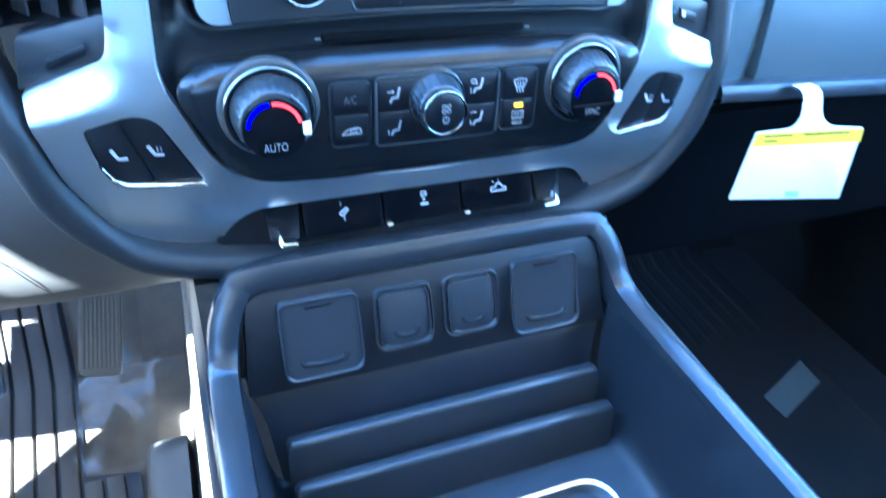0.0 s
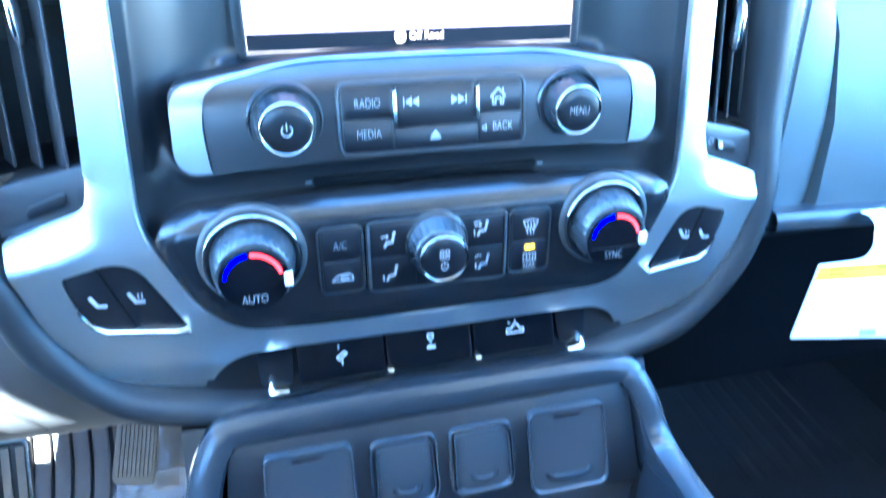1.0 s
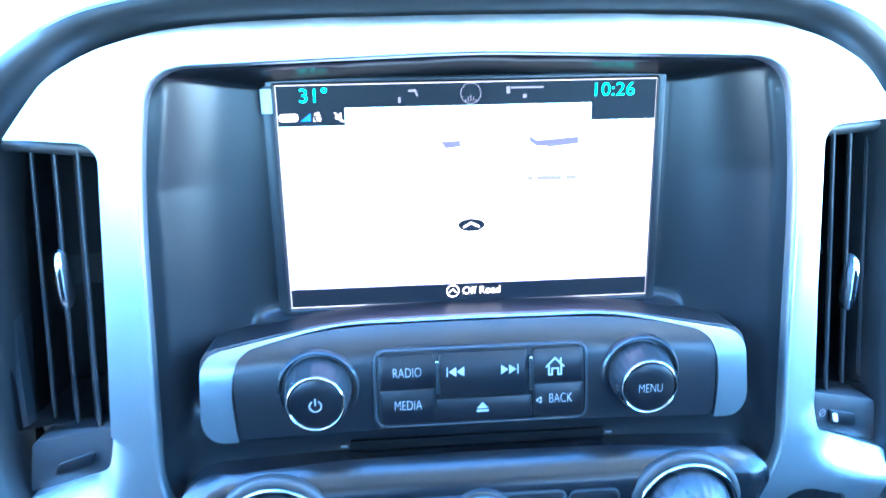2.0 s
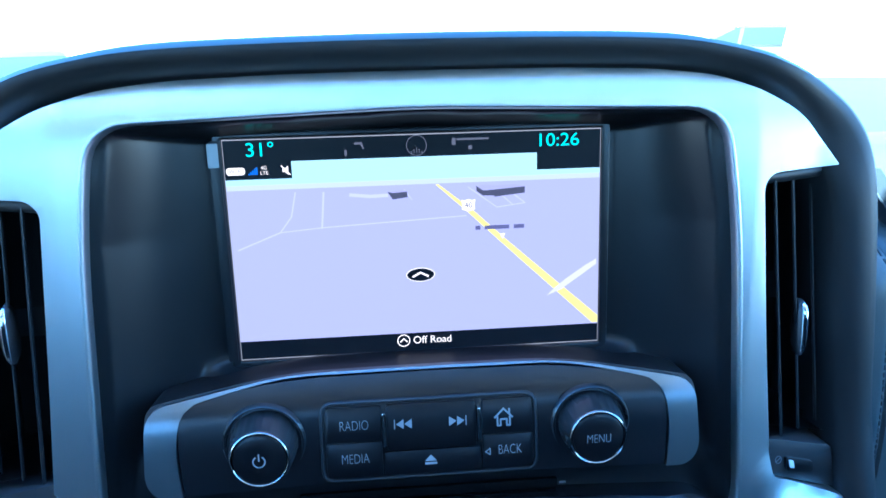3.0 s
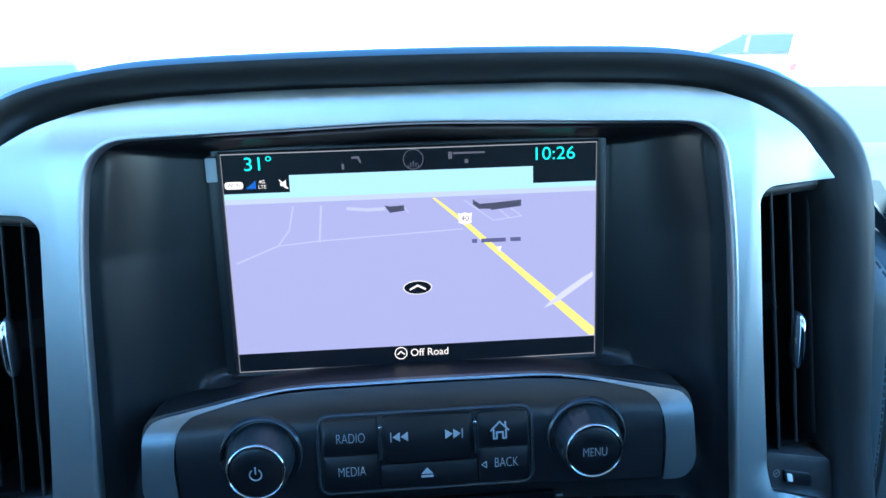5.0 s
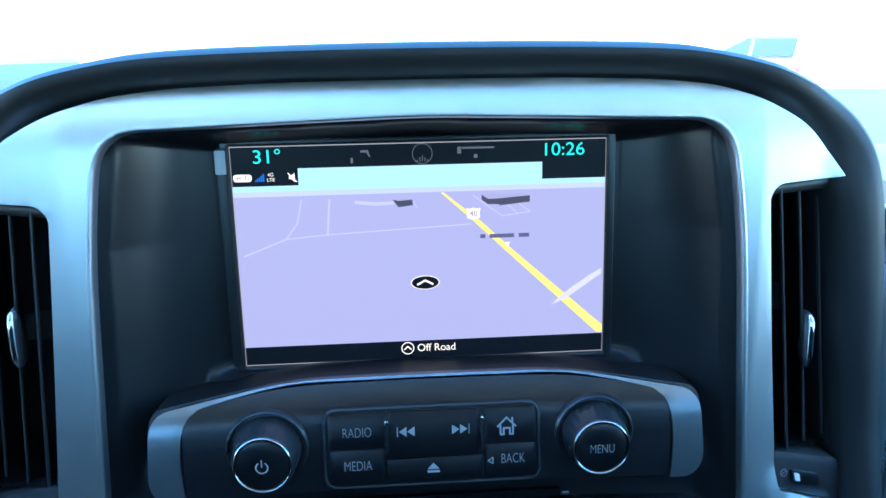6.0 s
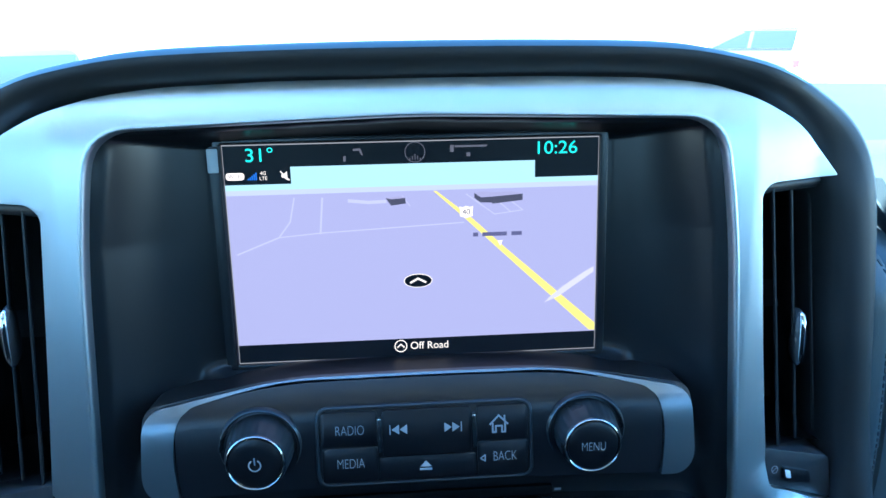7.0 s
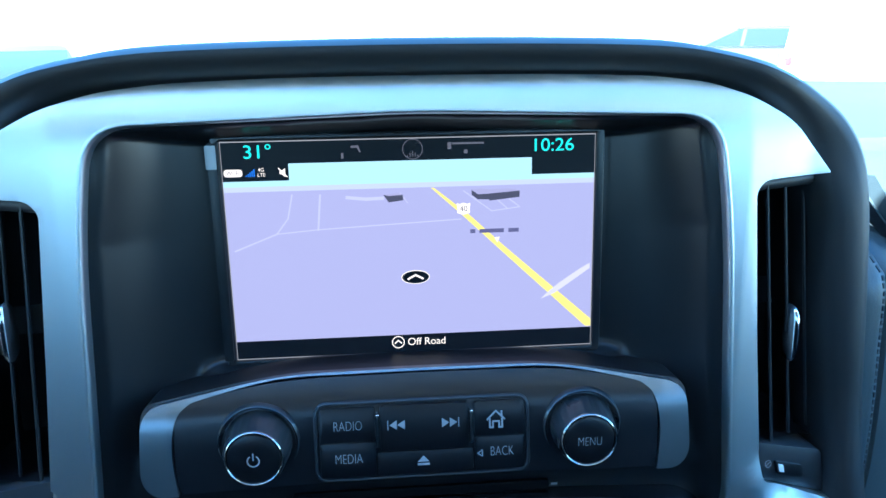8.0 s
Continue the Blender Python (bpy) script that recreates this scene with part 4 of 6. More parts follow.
def build_climate():
    cli = thing("climate_panel", "black climate control panel with three knobs and backlit temperature arcs", "climate controls", (0, -0.155, 0.035))
    face = rounded(both([(0, -117.6, 40), (70, -118.2, 20), (128, -121.2, 8), (139.5, -130, 6), (141.0, -138, 6), (116, -188, 24), (60, -195.2, 16), (0, -196.4, 20)]), 6)
    part("faceplate", plate(face, climate_front, 0.024, 0.0012, cuts=[((0, y), (0, 1)) for y in (-0.120, -0.1225, -0.125, -0.128, -0.131, -0.134, -0.145, -0.16, -0.172, -0.178, -0.183, -0.187, -0.191, -0.194)] + [((0.012 * k, 0), (1, 0)) for k in range(-6, 7)] + [((s * x, 0), (1, 0)) for s in (-1, 1) for x in (0.082, 0.090, 0.097, 0.103, 0.109, 0.115, 0.119, 0.123, 0.127, 0.130, 0.133, 0.136, 0.139)]), CLIMATE, cli, "black curved faceplate", 50)
    f = 0.0412
    for x0, y0, x1, y1 in ((-63, -170.6, -40.6, -134.2), (-37.6, -172.6, 38.4, -133.4), (40.8, -171.0, 63.6, -134.0)):
        part("key_well", plate(box2(x0, y0, x1, y1, 4, 4), f + 0.0004, 0.002, 0.0004), SHADE, cli, "black joint round the keys")
        part("key_rim", plate(box2(x0 - 0.9, y0 - 0.9, x1 + 0.9, y1 + 0.9, 5, 5), f + 0.0010, 0.003, 0.0004, holes=[box2(x0 - 0.1, y0 - 0.1, x1 + 0.1, y1 + 0.1, 4, 5)[::-1]]), CONSOLE, cli, "raised satin rim round the keys")
    keys = [(-61.8, -151.6, -41.6, -135.2), (-61.8, -169.6, -41.6, -152.6), (-36.2, -152.2, -12, -134.8), (-36.2, -171.2, -12, -153.2), (12, -152.2, 37.2, -134.8), (12, -171.2, 37.2, -153.2), (41.8, -151.6, 62.6, -135.0), (41.8, -170.0, 62.6, -152.6)]
    for x0, y0, x1, y1 in keys:
        part("key", plate(box2(x0, y0, x1, y1, 1.6), f + 0.0010, 0.003, 0.0004), KEY, cli, "black printed key")
    for x in (-37.2, 38.0):
        part("divider", plate(box2(x - 0.6, -171.0, x + 0.6, -135.0, 0.4), f + 0.0016, 0.003, 0.0003), GUNMETAL, cli, "thin satin divider")
    w = f + 0.0014
    word("lettering", "A/C", 4.4, -52.0, -143.8, w, DIMPRINT, cli, "", 0.70, thin=0.00011)
    word("lettering", "REAR", 2.4, 52.4, -167.6, w, PRINT, cli, "", 0.85)

    def icon(name, label, *lines, material=PRINT, fills=()):
        bm = bmesh.new()
        for pts, width in lines:
            stroke(bm, pts, width, w)
        for pts in fills:
            flat(bm, pts, w)
        part(name, bm, material, cli, label, 60)

    icon("recirculate_symbol", "white recirculation symbol", ([(-57.4, -163.6), (-55.6, -161.6), (-53, -160.2), (-48.6, -159.8), (-46.6, -161), (-46.4, -163.4), (-57.4, -163.6)], 0.7), (ellipse(-50.6, -161.8, 2.2, 1.0, 30, 330, 10), 0.5))
    for x, y, kind_ in ((-26.4, -143.6, 1), (-25.6, -163.0, 0), (24.6, -142.4, 2), (25.6, -162.4, 3)):
        lines = [([(x + 2.4, y + 3.4), (x + 1.6, y - 0.6), (x - 1.6, y - 1.2), (x - 2.6, y - 3.4)], 1.3)]
        if kind_ in (1, 2):
            lines.append(([(x - 4.2, y + 2.4), (x - 0.6, y + 2.6)], 0.8))
            lines.append(([(x - 1.6, y + 3.4), (x - 0.6, y + 2.6), (x - 1.6, y + 1.6)], 0.6))
        if kind_ in (0, 2, 3):
            lines.append(([(x - 4.6, y - 0.4), (x - 4.4, y - 3.2)], 0.8))
        if kind_ in (2, 3):
            lines.append(([(x - 4.8, y + 3.8), (x - 3.2, y + 4.6), (x - 1.2, y + 4.4)], 0.7))
        icon("airflow_symbol", "white seated airflow symbol", *lines, fills=[ellipse(x + 2.6, y + 4.2, 0.9, 0.9, n=10)])
    icon("defrost_symbol", "white windscreen defrost symbol", ([(48.0, -140.6), (52.2, -139.6), (56.6, -140.6), (54.8, -145.0), (49.8, -145.0), (48.0, -140.6)], 0.6), *[([(x, -141.6), (x + 0.6, -143.6), (x - 0.2, -145.6), (x + 0.4, -148)], 0.6) for x in (50.4, 52.2, 54.0)])
    icon("rear_defrost_symbol", "white rear defrost symbol", ([(48.8, -160.0), (56.0, -160.0), (56.0, -164.6), (48.8, -164.6), (48.8, -160.0)], 0.6), *[([(x, -160.8), (x + 0.5, -162.4), (x, -164.6)], 0.5) for x in (50.6, 52.4, 54.2)])
    icon("indicator", "lit amber indicator", material=AMBER_LED, fills=[[(49.6, -157.4), (55.2, -157.4), (55.2, -154.9), (49.6, -154.9)]])
    # temperature knobs
    for x, text in ((-95.6, "AUTO"), (96.6, "SYNC")):
        cx, cy = x / 1000, -0.1485
        kn = part("knob", lathe(cx, cy + 0.0035, [(21.4, 40.0), (20.9, 43), (20.0, 50), (18.4, 55.4), (17.5, 56.6), (16.9, 56.8)], 112, 28, 0.03, 0.22, (2, 3)), RUBBERIZED, cli, "grey rotary temperature knob", 35)
        part("collar", lathe(cx, cy + 0.0042, [(27.2, 38), (27.2, 40.6), (26.4, 42.2), (24.8, 43.0), (22.6, 43.0), (21.2, 41.6)], 72), GREY, kn, "dark grey collar round the knob", 60)
        part("ring", lathe(cx, cy + 0.0030, [(24.6, 41.6), (24.5, 43.6), (24.1, 44.7), (23.4, 45.1), (22.7, 44.7), (22.4, 43.9), (22.3, 42.8)], 72), DARKCHROME, kn, "polished chrome base ring", 60)
        part("cap", lathe(cx, cy - 0.0016, [(17.0, 55.8), (16.7, 57.0), (15.9, 57.3), (8, 57.3)], 64), GLOSSBLACK, kn, "gloss black face", 30)
        bm = bmesh.new()
        flat(bm, ellipse(x - 0.2, -150.1, 14.4, 14.4, 172, 98, 18) + ellipse(x - 0.2, -150.1, 12.8, 12.8, 98, 172, 18), 0.0577)
        part("blue_arc", bm, BLUE_LED, kn, "lit blue half of the temperature scale", 60)
        bm = bmesh.new()
        flat(bm, ellipse(x - 0.2, -150.1, 14.4, 14.4, 92, 12, 18) + ellipse(x - 0.2, -150.1, 12.6, 12.6, 12, 92, 18), 0.0577)
        part("red_arc", bm, RED_LED, kn, "lit red half of the temperature scale", 60)
        part("pointer", plate(box2(x + 14.2, -154.4, x + 18.4, -147.6, 0.6), 0.0586, 0.008, 0.0005), CARD, kn, "white pointer tab")
        word("lettering", text, 4.5 if text == "AUTO" else 4.2, x - 0.6, -160.4 if text == "AUTO" else -159.4, 0.0578, PRINT, kn, "", 0.70, thin=0.00011)
        if text == "SYNC":
            bm = bmesh.new()
            stroke(bm, [(x - 14.2, -155.0), (x + 14.0, -155.0)], 0.30, 0.0577)
            part("seam", bm, GREY, kn, "thin seam across the face", 60)
    # fan knob
    kn = part("knob", lathe(-0.0006, -0.1475, [(17.8, 40), (17.8, 41.8), (16.8, 42.6), (16.0, 42), (15.6, 43), (14.6, 50.6), (13.8, 52.2), (13.2, 52.6)], 96, 24, 0.04, 0.30, (4, 5)), RUBBERIZED, cli, "grey rotary fan knob", 35)
    part("ring", lathe(0.0006, -0.1528, [(13.4, 51.2), (13.4, 52.6), (13.1, 53.3), (12.6, 53.5), (12.1, 53.2), (11.8, 52.6)], 64), DARKCHROME, kn, "bright chrome ring", 60)
    part("cap", lathe(0.0006, -0.1528, [(11.9, 52.0), (11.7, 53.0), (10.8, 53.5), (5, 53.7)], 48), KEY, kn, "black push cap", 30)
    bm = bmesh.new()
    for dx, dy in ((-1.5, 1.4), (1.5, 1.4), (-1.5, 4.2), (1.5, 4.2)):
        stroke(bm, ellipse(0.6 + dx, -152.4 + dy, 1.1, 1.0, n=10), 0.45, 0.0542, True)
    stroke(bm, ellipse(0.6, -156.2, 1.9, 1.9, 120, 420, 14), 0.5, 0.0542)
    stroke(bm, [(0.6, -155.6), (0.6, -153.4)], 0.5, 0.0542)
    part("fan_symbol", bm, PRINT, kn, "white fan and power symbol", 60)
    return cli


build_climate()


# ---- seat heater switches ----
def build_seat_switch(s):
    shift = 0.001 * s
    sw = thing("seat_heater_switch", "pair of black seat heater keys set in the silver surround", "switch", (s * 0.165, -0.168, 0.028), "seat heater switches")

    def q(pts, z=0.0):
        o = [(s * x + shift, y) for x, y in (seat_place(s, a / 1000, b / 1000) for a, b in pts)]
        return o if s > 0 else o[::-1]
    front = lambda u, v: 0.0285 + 0.02 * (abs(u) - 0.165)
    hole = [(x * 1000, y * 1000) for x, y in SEAT_HOLE]
    cx, cy = 164.0, -168.5
    part("well", plate(q([(cx + (x - cx) * 1.02, cy + (y - cy) * 1.02) for x, y in hole]), lambda u, v: front(u, v) - 0.0022, 0.006, 0.0003), SHADE, sw, "black well")
    a = [(x * 1000, y * 1000) for x, y in rounded([(183.0, -153.6, 3), (170.2, -150.2, 1), (158.6, -184.8, 1), (171, -184.4, 6), (180.2, -172.4, 5)], 4)]
    b = [(x * 1000, y * 1000) for x, y in rounded([(169.2, -149.8, 1), (163, -148.4, 5), (153.8, -152.4, 5), (138.4, -187.0, 2), (157.6, -185.0, 1)], 4)]
    for o in (a, b):
        part("key", plate(q(o), front, 0.004, 0.0008), KEY, sw, "black printed key")
    rimpts = [(181.2, -171.0), (180.0, -173.2), (176.0, -180.4), (171.0, -183.0), (152, -185.2), (137.0, -187.0), (135.8, -188.9), (152, -187.5), (171.6, -185.2), (177.0, -182.0), (180.8, -174.4), (181.6, -171.2)]
    part("lower_trim", plate(q(rimpts), lambda u, v: 0.0290 + 0.35 * max(0, -0.180 - v), 0.006, 0.0006), CHROME, sw, "bright trim along the lower edge")
    for x, y, sitting in (((172.8, -167.8, 0), (158.8, -166.4, 1)) if s > 0 else ((171.6, -167.6, 0), (155.8, -167.4, 1))):
        bm = bmesh.new()
        X = lambda t: s * t + shift * 1000
        m = -1 if s < 0 else 1
        gx, gy = seat_place(s, x / 1000, y / 1000)
        cxx, y = X(gx * 1000), gy * 1000
        stroke(bm, [(cxx - 3.6, y + 3.2), (cxx - 1.2, y - 1.4)], 1.9, 0.0294)
        stroke(bm, [(cxx - 1.2, y - 1.8), (cxx + 3.0, y - 2.0)], 1.7, 0.0294)
        if sitting:
            stroke(bm, [(cxx + 0.6, y + 2.6), (cxx + 0.6, y + 0.2)], 0.7, 0.0294)
            stroke(bm, [(cxx + 2.4, y + 2.4), (cxx + 2.4, y + 0.2)], 0.7, 0.0294)
        part("seat_symbol", bm, PRINT, sw, "white heated seat symbol", 60)
    return sw


build_seat_switch(1)
build_seat_switch(-1)


# ---- switch row below the climate panel ----
def build_switches():
    row = thing("switch_bank", "row of black toggle keys with chrome clips below the climate panel", "switch bank", (0, -0.228, 0.02))
    well = rounded([(134, -236, 4), (119, -219, 8), (106, -212.4, 6), (0, -212.0, 10), (-106, -212.4, 6), (-119, -219, 8), (-134, -236, 4), (-110, -247, 10), (0, -250, 10), (110, -247, 10)], 5)
    part("well", plate(well, lambda u, v: 0.0125 + 0.25 * max(0, -0.226 - v), 0.012, 0.001, cuts=[((0, -0.226), (0, 1))]), SHADE, row, "black recess behind the keys")
    edges = [-104, -80.5, -28, 26.5, 81, 104]
    for k in range(5):
        x0, x1 = edges[k] + 0.8, edges[k + 1] - 0.8
        wide = 1 <= k <= 3
        key = part("key", plate(rounded([(x0, -213.2, 1.5), (x1, -213.2, 1.5), (x1 - (0 if wide else 2), -236.2, 2.5), (x0 + (0 if wide else 2), -236.2, 2.5)], 3)[::-1], lambda u, v: 0.0190 + 0.36 * max(0.0, -0.216 - v) if wide else 0.0165 + 0.45 * max(0.0, -0.216 - v), 0.010, 0.0010, cuts=[((0, -0.216), (0, 1))]), GLOSSBLACK, row, "black toggle key")
    for x in (-27.0, 26.8):
        part("clip", plate(box2(x - 1.9, -231.6, x + 1.9, -230.0, 0.5), lambda u, v: 0.0330 + 0.8 * (-0.2290 - v), 0.006, 0.0004), DARKCHROME, row, "small chrome clip between keys")
    for s in (-1, 1):
        part("clip", plate(rounded([(s * 95.8, -229.4, 0.5), (s * 97.6, -233.8, 1), (s * 96.2, -236.0, 1), (s * 86, -236.0, 0.6), (s * 86, -234.8, 0.6), (s * 94.2, -234.2, 1)], 3)[::-s], lambda u, v: 0.0290 + 0.7 * (-0.2290 - v), 0.014, 0.0010), CHROME, row, "bright chrome end clip")

    def icon(label, x, *lines):
        bm = bmesh.new()
        for pts, width in lines:
            stroke(bm, pts, width, 0.0)
        for q in bm.verts:
            q.co.z = 0.0190 + 0.36 * max(0.0, -0.216 - q.co.y) + 0.0004 + q.co.z * 0.5
        part("symbol", bm, BRIGHTPRINT, row, label, 60)
    icon("white pedal adjuster symbol", -54, ([(-57, -224.5), (-52.5, -221.5), (-51, -222.6), (-55.5, -226.0), (-57, -224.5)], 0.9), ([(-55.6, -219.6), (-55.6, -217.6)], 0.8), ([(-54.0, -226.6), (-54.0, -228.8)], 0.8))
    icon("white stability control symbol", 0, ([(-1.6, -218.4), (1.6, -218.4), (1.8, -220.6), (-1.8, -220.6), (-1.6, -218.4)], 0.8), ([(-1.2, -221.6), (0.6, -222.8), (-0.6, -224.0)], 0.6), ([(-2.2, -226.0), (2.4, -226.0)], 1.6))
    icon("white cargo lamp symbol", 54, ([(48.6, -224.4), (48.6, -222.2), (52.0, -222.0), (53.2, -219.8), (56.0, -219.8), (57.2, -222.2), (59.8, -222.4), (59.8, -224.4), (48.6, -224.4)], 0.8), ([(51.0, -219.0), (50.0, -217.8)], 0.6), ([(54.6, -218.4), (54.6, -217.0)], 0.6))
    return row


build_switches()


# ---- air vents ----
def build_vent(s):
    off = 0.004 if s < 0 else 0.0
    vent = thing("air_vent", "tall black air vent with upright slats and a chrome slider", "air vent", (s * 0.178, -0.04, 0.015), "air vents")

    def P(x, y, w):
        return (s * (x + off * 1000) / 1000, y / 1000, w)

    def inner(v):
        return 152.2 + (26 - v) * 0.088
    TH = radians(35)

    def along(v, t):
        """A place at t millimetres outboard of the inner edge, on the slats' slanting front."""
        return inner(v) + t * math.cos(TH), 0.0265 - t * math.sin(TH) / 1000
    # cavity walls
    ring = []
    for v in (29, 0, -30, -60, -97):
        ring.append((inner(v) - 0.5, v))
    outer_ = [(207, -104), (206, -70), (203, -30), (199, 5), (192, 34)] if s > 0 else [(213, -104), (212, -70), (210, -30), (207, 5), (203, 34)]
    loop = ring + outer_
    lo = [[P(x, v, w) for x, v in loop] for w in (0.024, 0.010, -0.045)]
    lo[0] = [P(x, v, 0.0255 if i < len(ring) else 0.004) for i, (x, v) in enumerate(loop)]
    part("housing", loft(lo, True, False, True), SHADE, vent, "black vent cavity", 40)
    # outboard lip of the housing
    lip = []
    for t, w in ((0, 0.006), (2, 0.012), (6, 0.013), (10, 0.006), (11, -0.02)):
        lip.append([P(x - 3 + t * 0.5, v, w - 0.006) for x, v in outer_])
    part("outer_lip", loft(lip, False), CONSOLE, vent, "dark lip on the outboard side", 50)
    for x0, slope, w in ((163.9, 0.096, 0.0220), (176.6, 0.098, 0.0150), (189.8, 0.103, 0.0080)):
        rows = []
        for v in (30, -10, -50, -99):
            x = x0 - (slope if s > 0 else slope - 0.028) * v
            rows.append([P(x - 0.7, v, w - 0.001), P(x - 0.35, v, w), P(x + 0.35, v, w), P(x + 0.8, v, w - 0.001), P(x + 8.6, v, w - 0.015), P(x + 7.8, v, w - 0.015)])
        part("slat", loft(rows, True, True, True), SLAT, vent, "dark grey upright slat", 40)
    # curved lip over the top of the slats
    rows = []
    for t in (-1, 6, 14, 22, 30, 38, 45):
        x, w, v = 153 + t, 0.0250 - 0.00030 * t, 28.0 + 0.05 * t
        rows.append([P(x, v + 3.4, w - 0.016), P(x, v + 3.4, w - 0.003), P(x, v + 2.4, w - 0.0006), P(x, v + 0.6, w), P(x, v - 1.6, w - 0.0008), P(x, v - 2.8, w - 0.003), P(x, v - 3.0, w - 0.016)])
    part("top_lip", loft(rows, True, True, True), GREY, vent, "dark grey lip over the slats", 50)
    # chrome slider on the middle slat
    x, y, w = (183.2, -46, 0.0125) if s > 0 else (179.0, -29, 0.0125)
    bm = loft([[P(x + dx * k, y + dy * h, w + dw) for dx, dy in ((0, 1), (0.5, 0.92), (0.8, 0.6), (0.9, 0), (0.8, -0.6), (0.5, -0.92), (0, -1), (-0.5, -0.92), (-0.8, -0.6), (-0.9, 0), (-0.8, 0.6), (-0.5, 0.92))] for k, h, dw in ((2.9, 14.0, -0.002), (3.3, 14.4, 0.001), (2.9, 13.8, 0.0035), (2.1, 12.0, 0.0055), (1.2, 8.8, 0.0066), (0.4, 4, 0.0070))], True, True, True)
    part("slider", bm, CHROME, vent, "chrome slider tab", 50)
    # lower pod with its thumb key
    pod = [(163.8, -97.5, 2), (166.2, -116.6, 4), (205.5, -131.0, 2), (202, -107.5, 3)] if s > 0 else [(162.8, -96, 2), (162.6, -112, 5), (168.8, -120.0, 5), (209, -132.5, 2), (204, -106.5, 3)]
    o = rounded(pod, 4)
    o = [(s * (a + off), b) for a, b in o]
    front = lambda u, v: 0.0250 - 0.20 * (abs(u) - off - 0.168)
    part("lower_pod", plate(o if s > 0 else o[::-1], front, 0.02, 0.0015), POD, vent, "grey plastic pod under the slats", 40)
    if s > 0:
        k = [(174.0, -108.2, 1.6), (190.5, -113.2, 2.4), (191.6, -120.0, 2.4), (175.5, -115.6, 1.6)]
    else:
        k = [(173, -108.6, 3), (193, -116.6, 3), (194, -123.0, 3), (174, -115.2, 3)]
    o = [(s * (a + off), b) for a, b in rounded(k, 4)]
    key = part("thumb_key", plate(o if s > 0 else o[::-1], lambda u, v: front(u, v) + 0.0016, 0.004, 0.0010), KEY, vent, "dark thumb key", 40)
    if s > 0:
        m = rounded([(175.6, -109.8, 0.6), (178.4, -110.6, 0.6), (179.4, -114.8, 0.6), (176.6, -114.0, 0.6)], 3)
        part("mark", plate(m, lambda u, v: front(u, v) + 0.0022, 0.002, 0.0003), CARD, key, "white mark on the key", 40)
        bm = bmesh.new()
        stroke(bm, ellipse(170.6, -109.6, 1.5, 1.9, n=16), 0.4, 0.0249, True)
        stroke(bm, [(169.6, -110.6), (171.6, -108.6)], 0.4, 0.0249)
        part("closed_symbol", bm, DIMPRINT, vent, "small grey round symbol", 60)
    return vent


build_vent(1)
build_vent(-1)


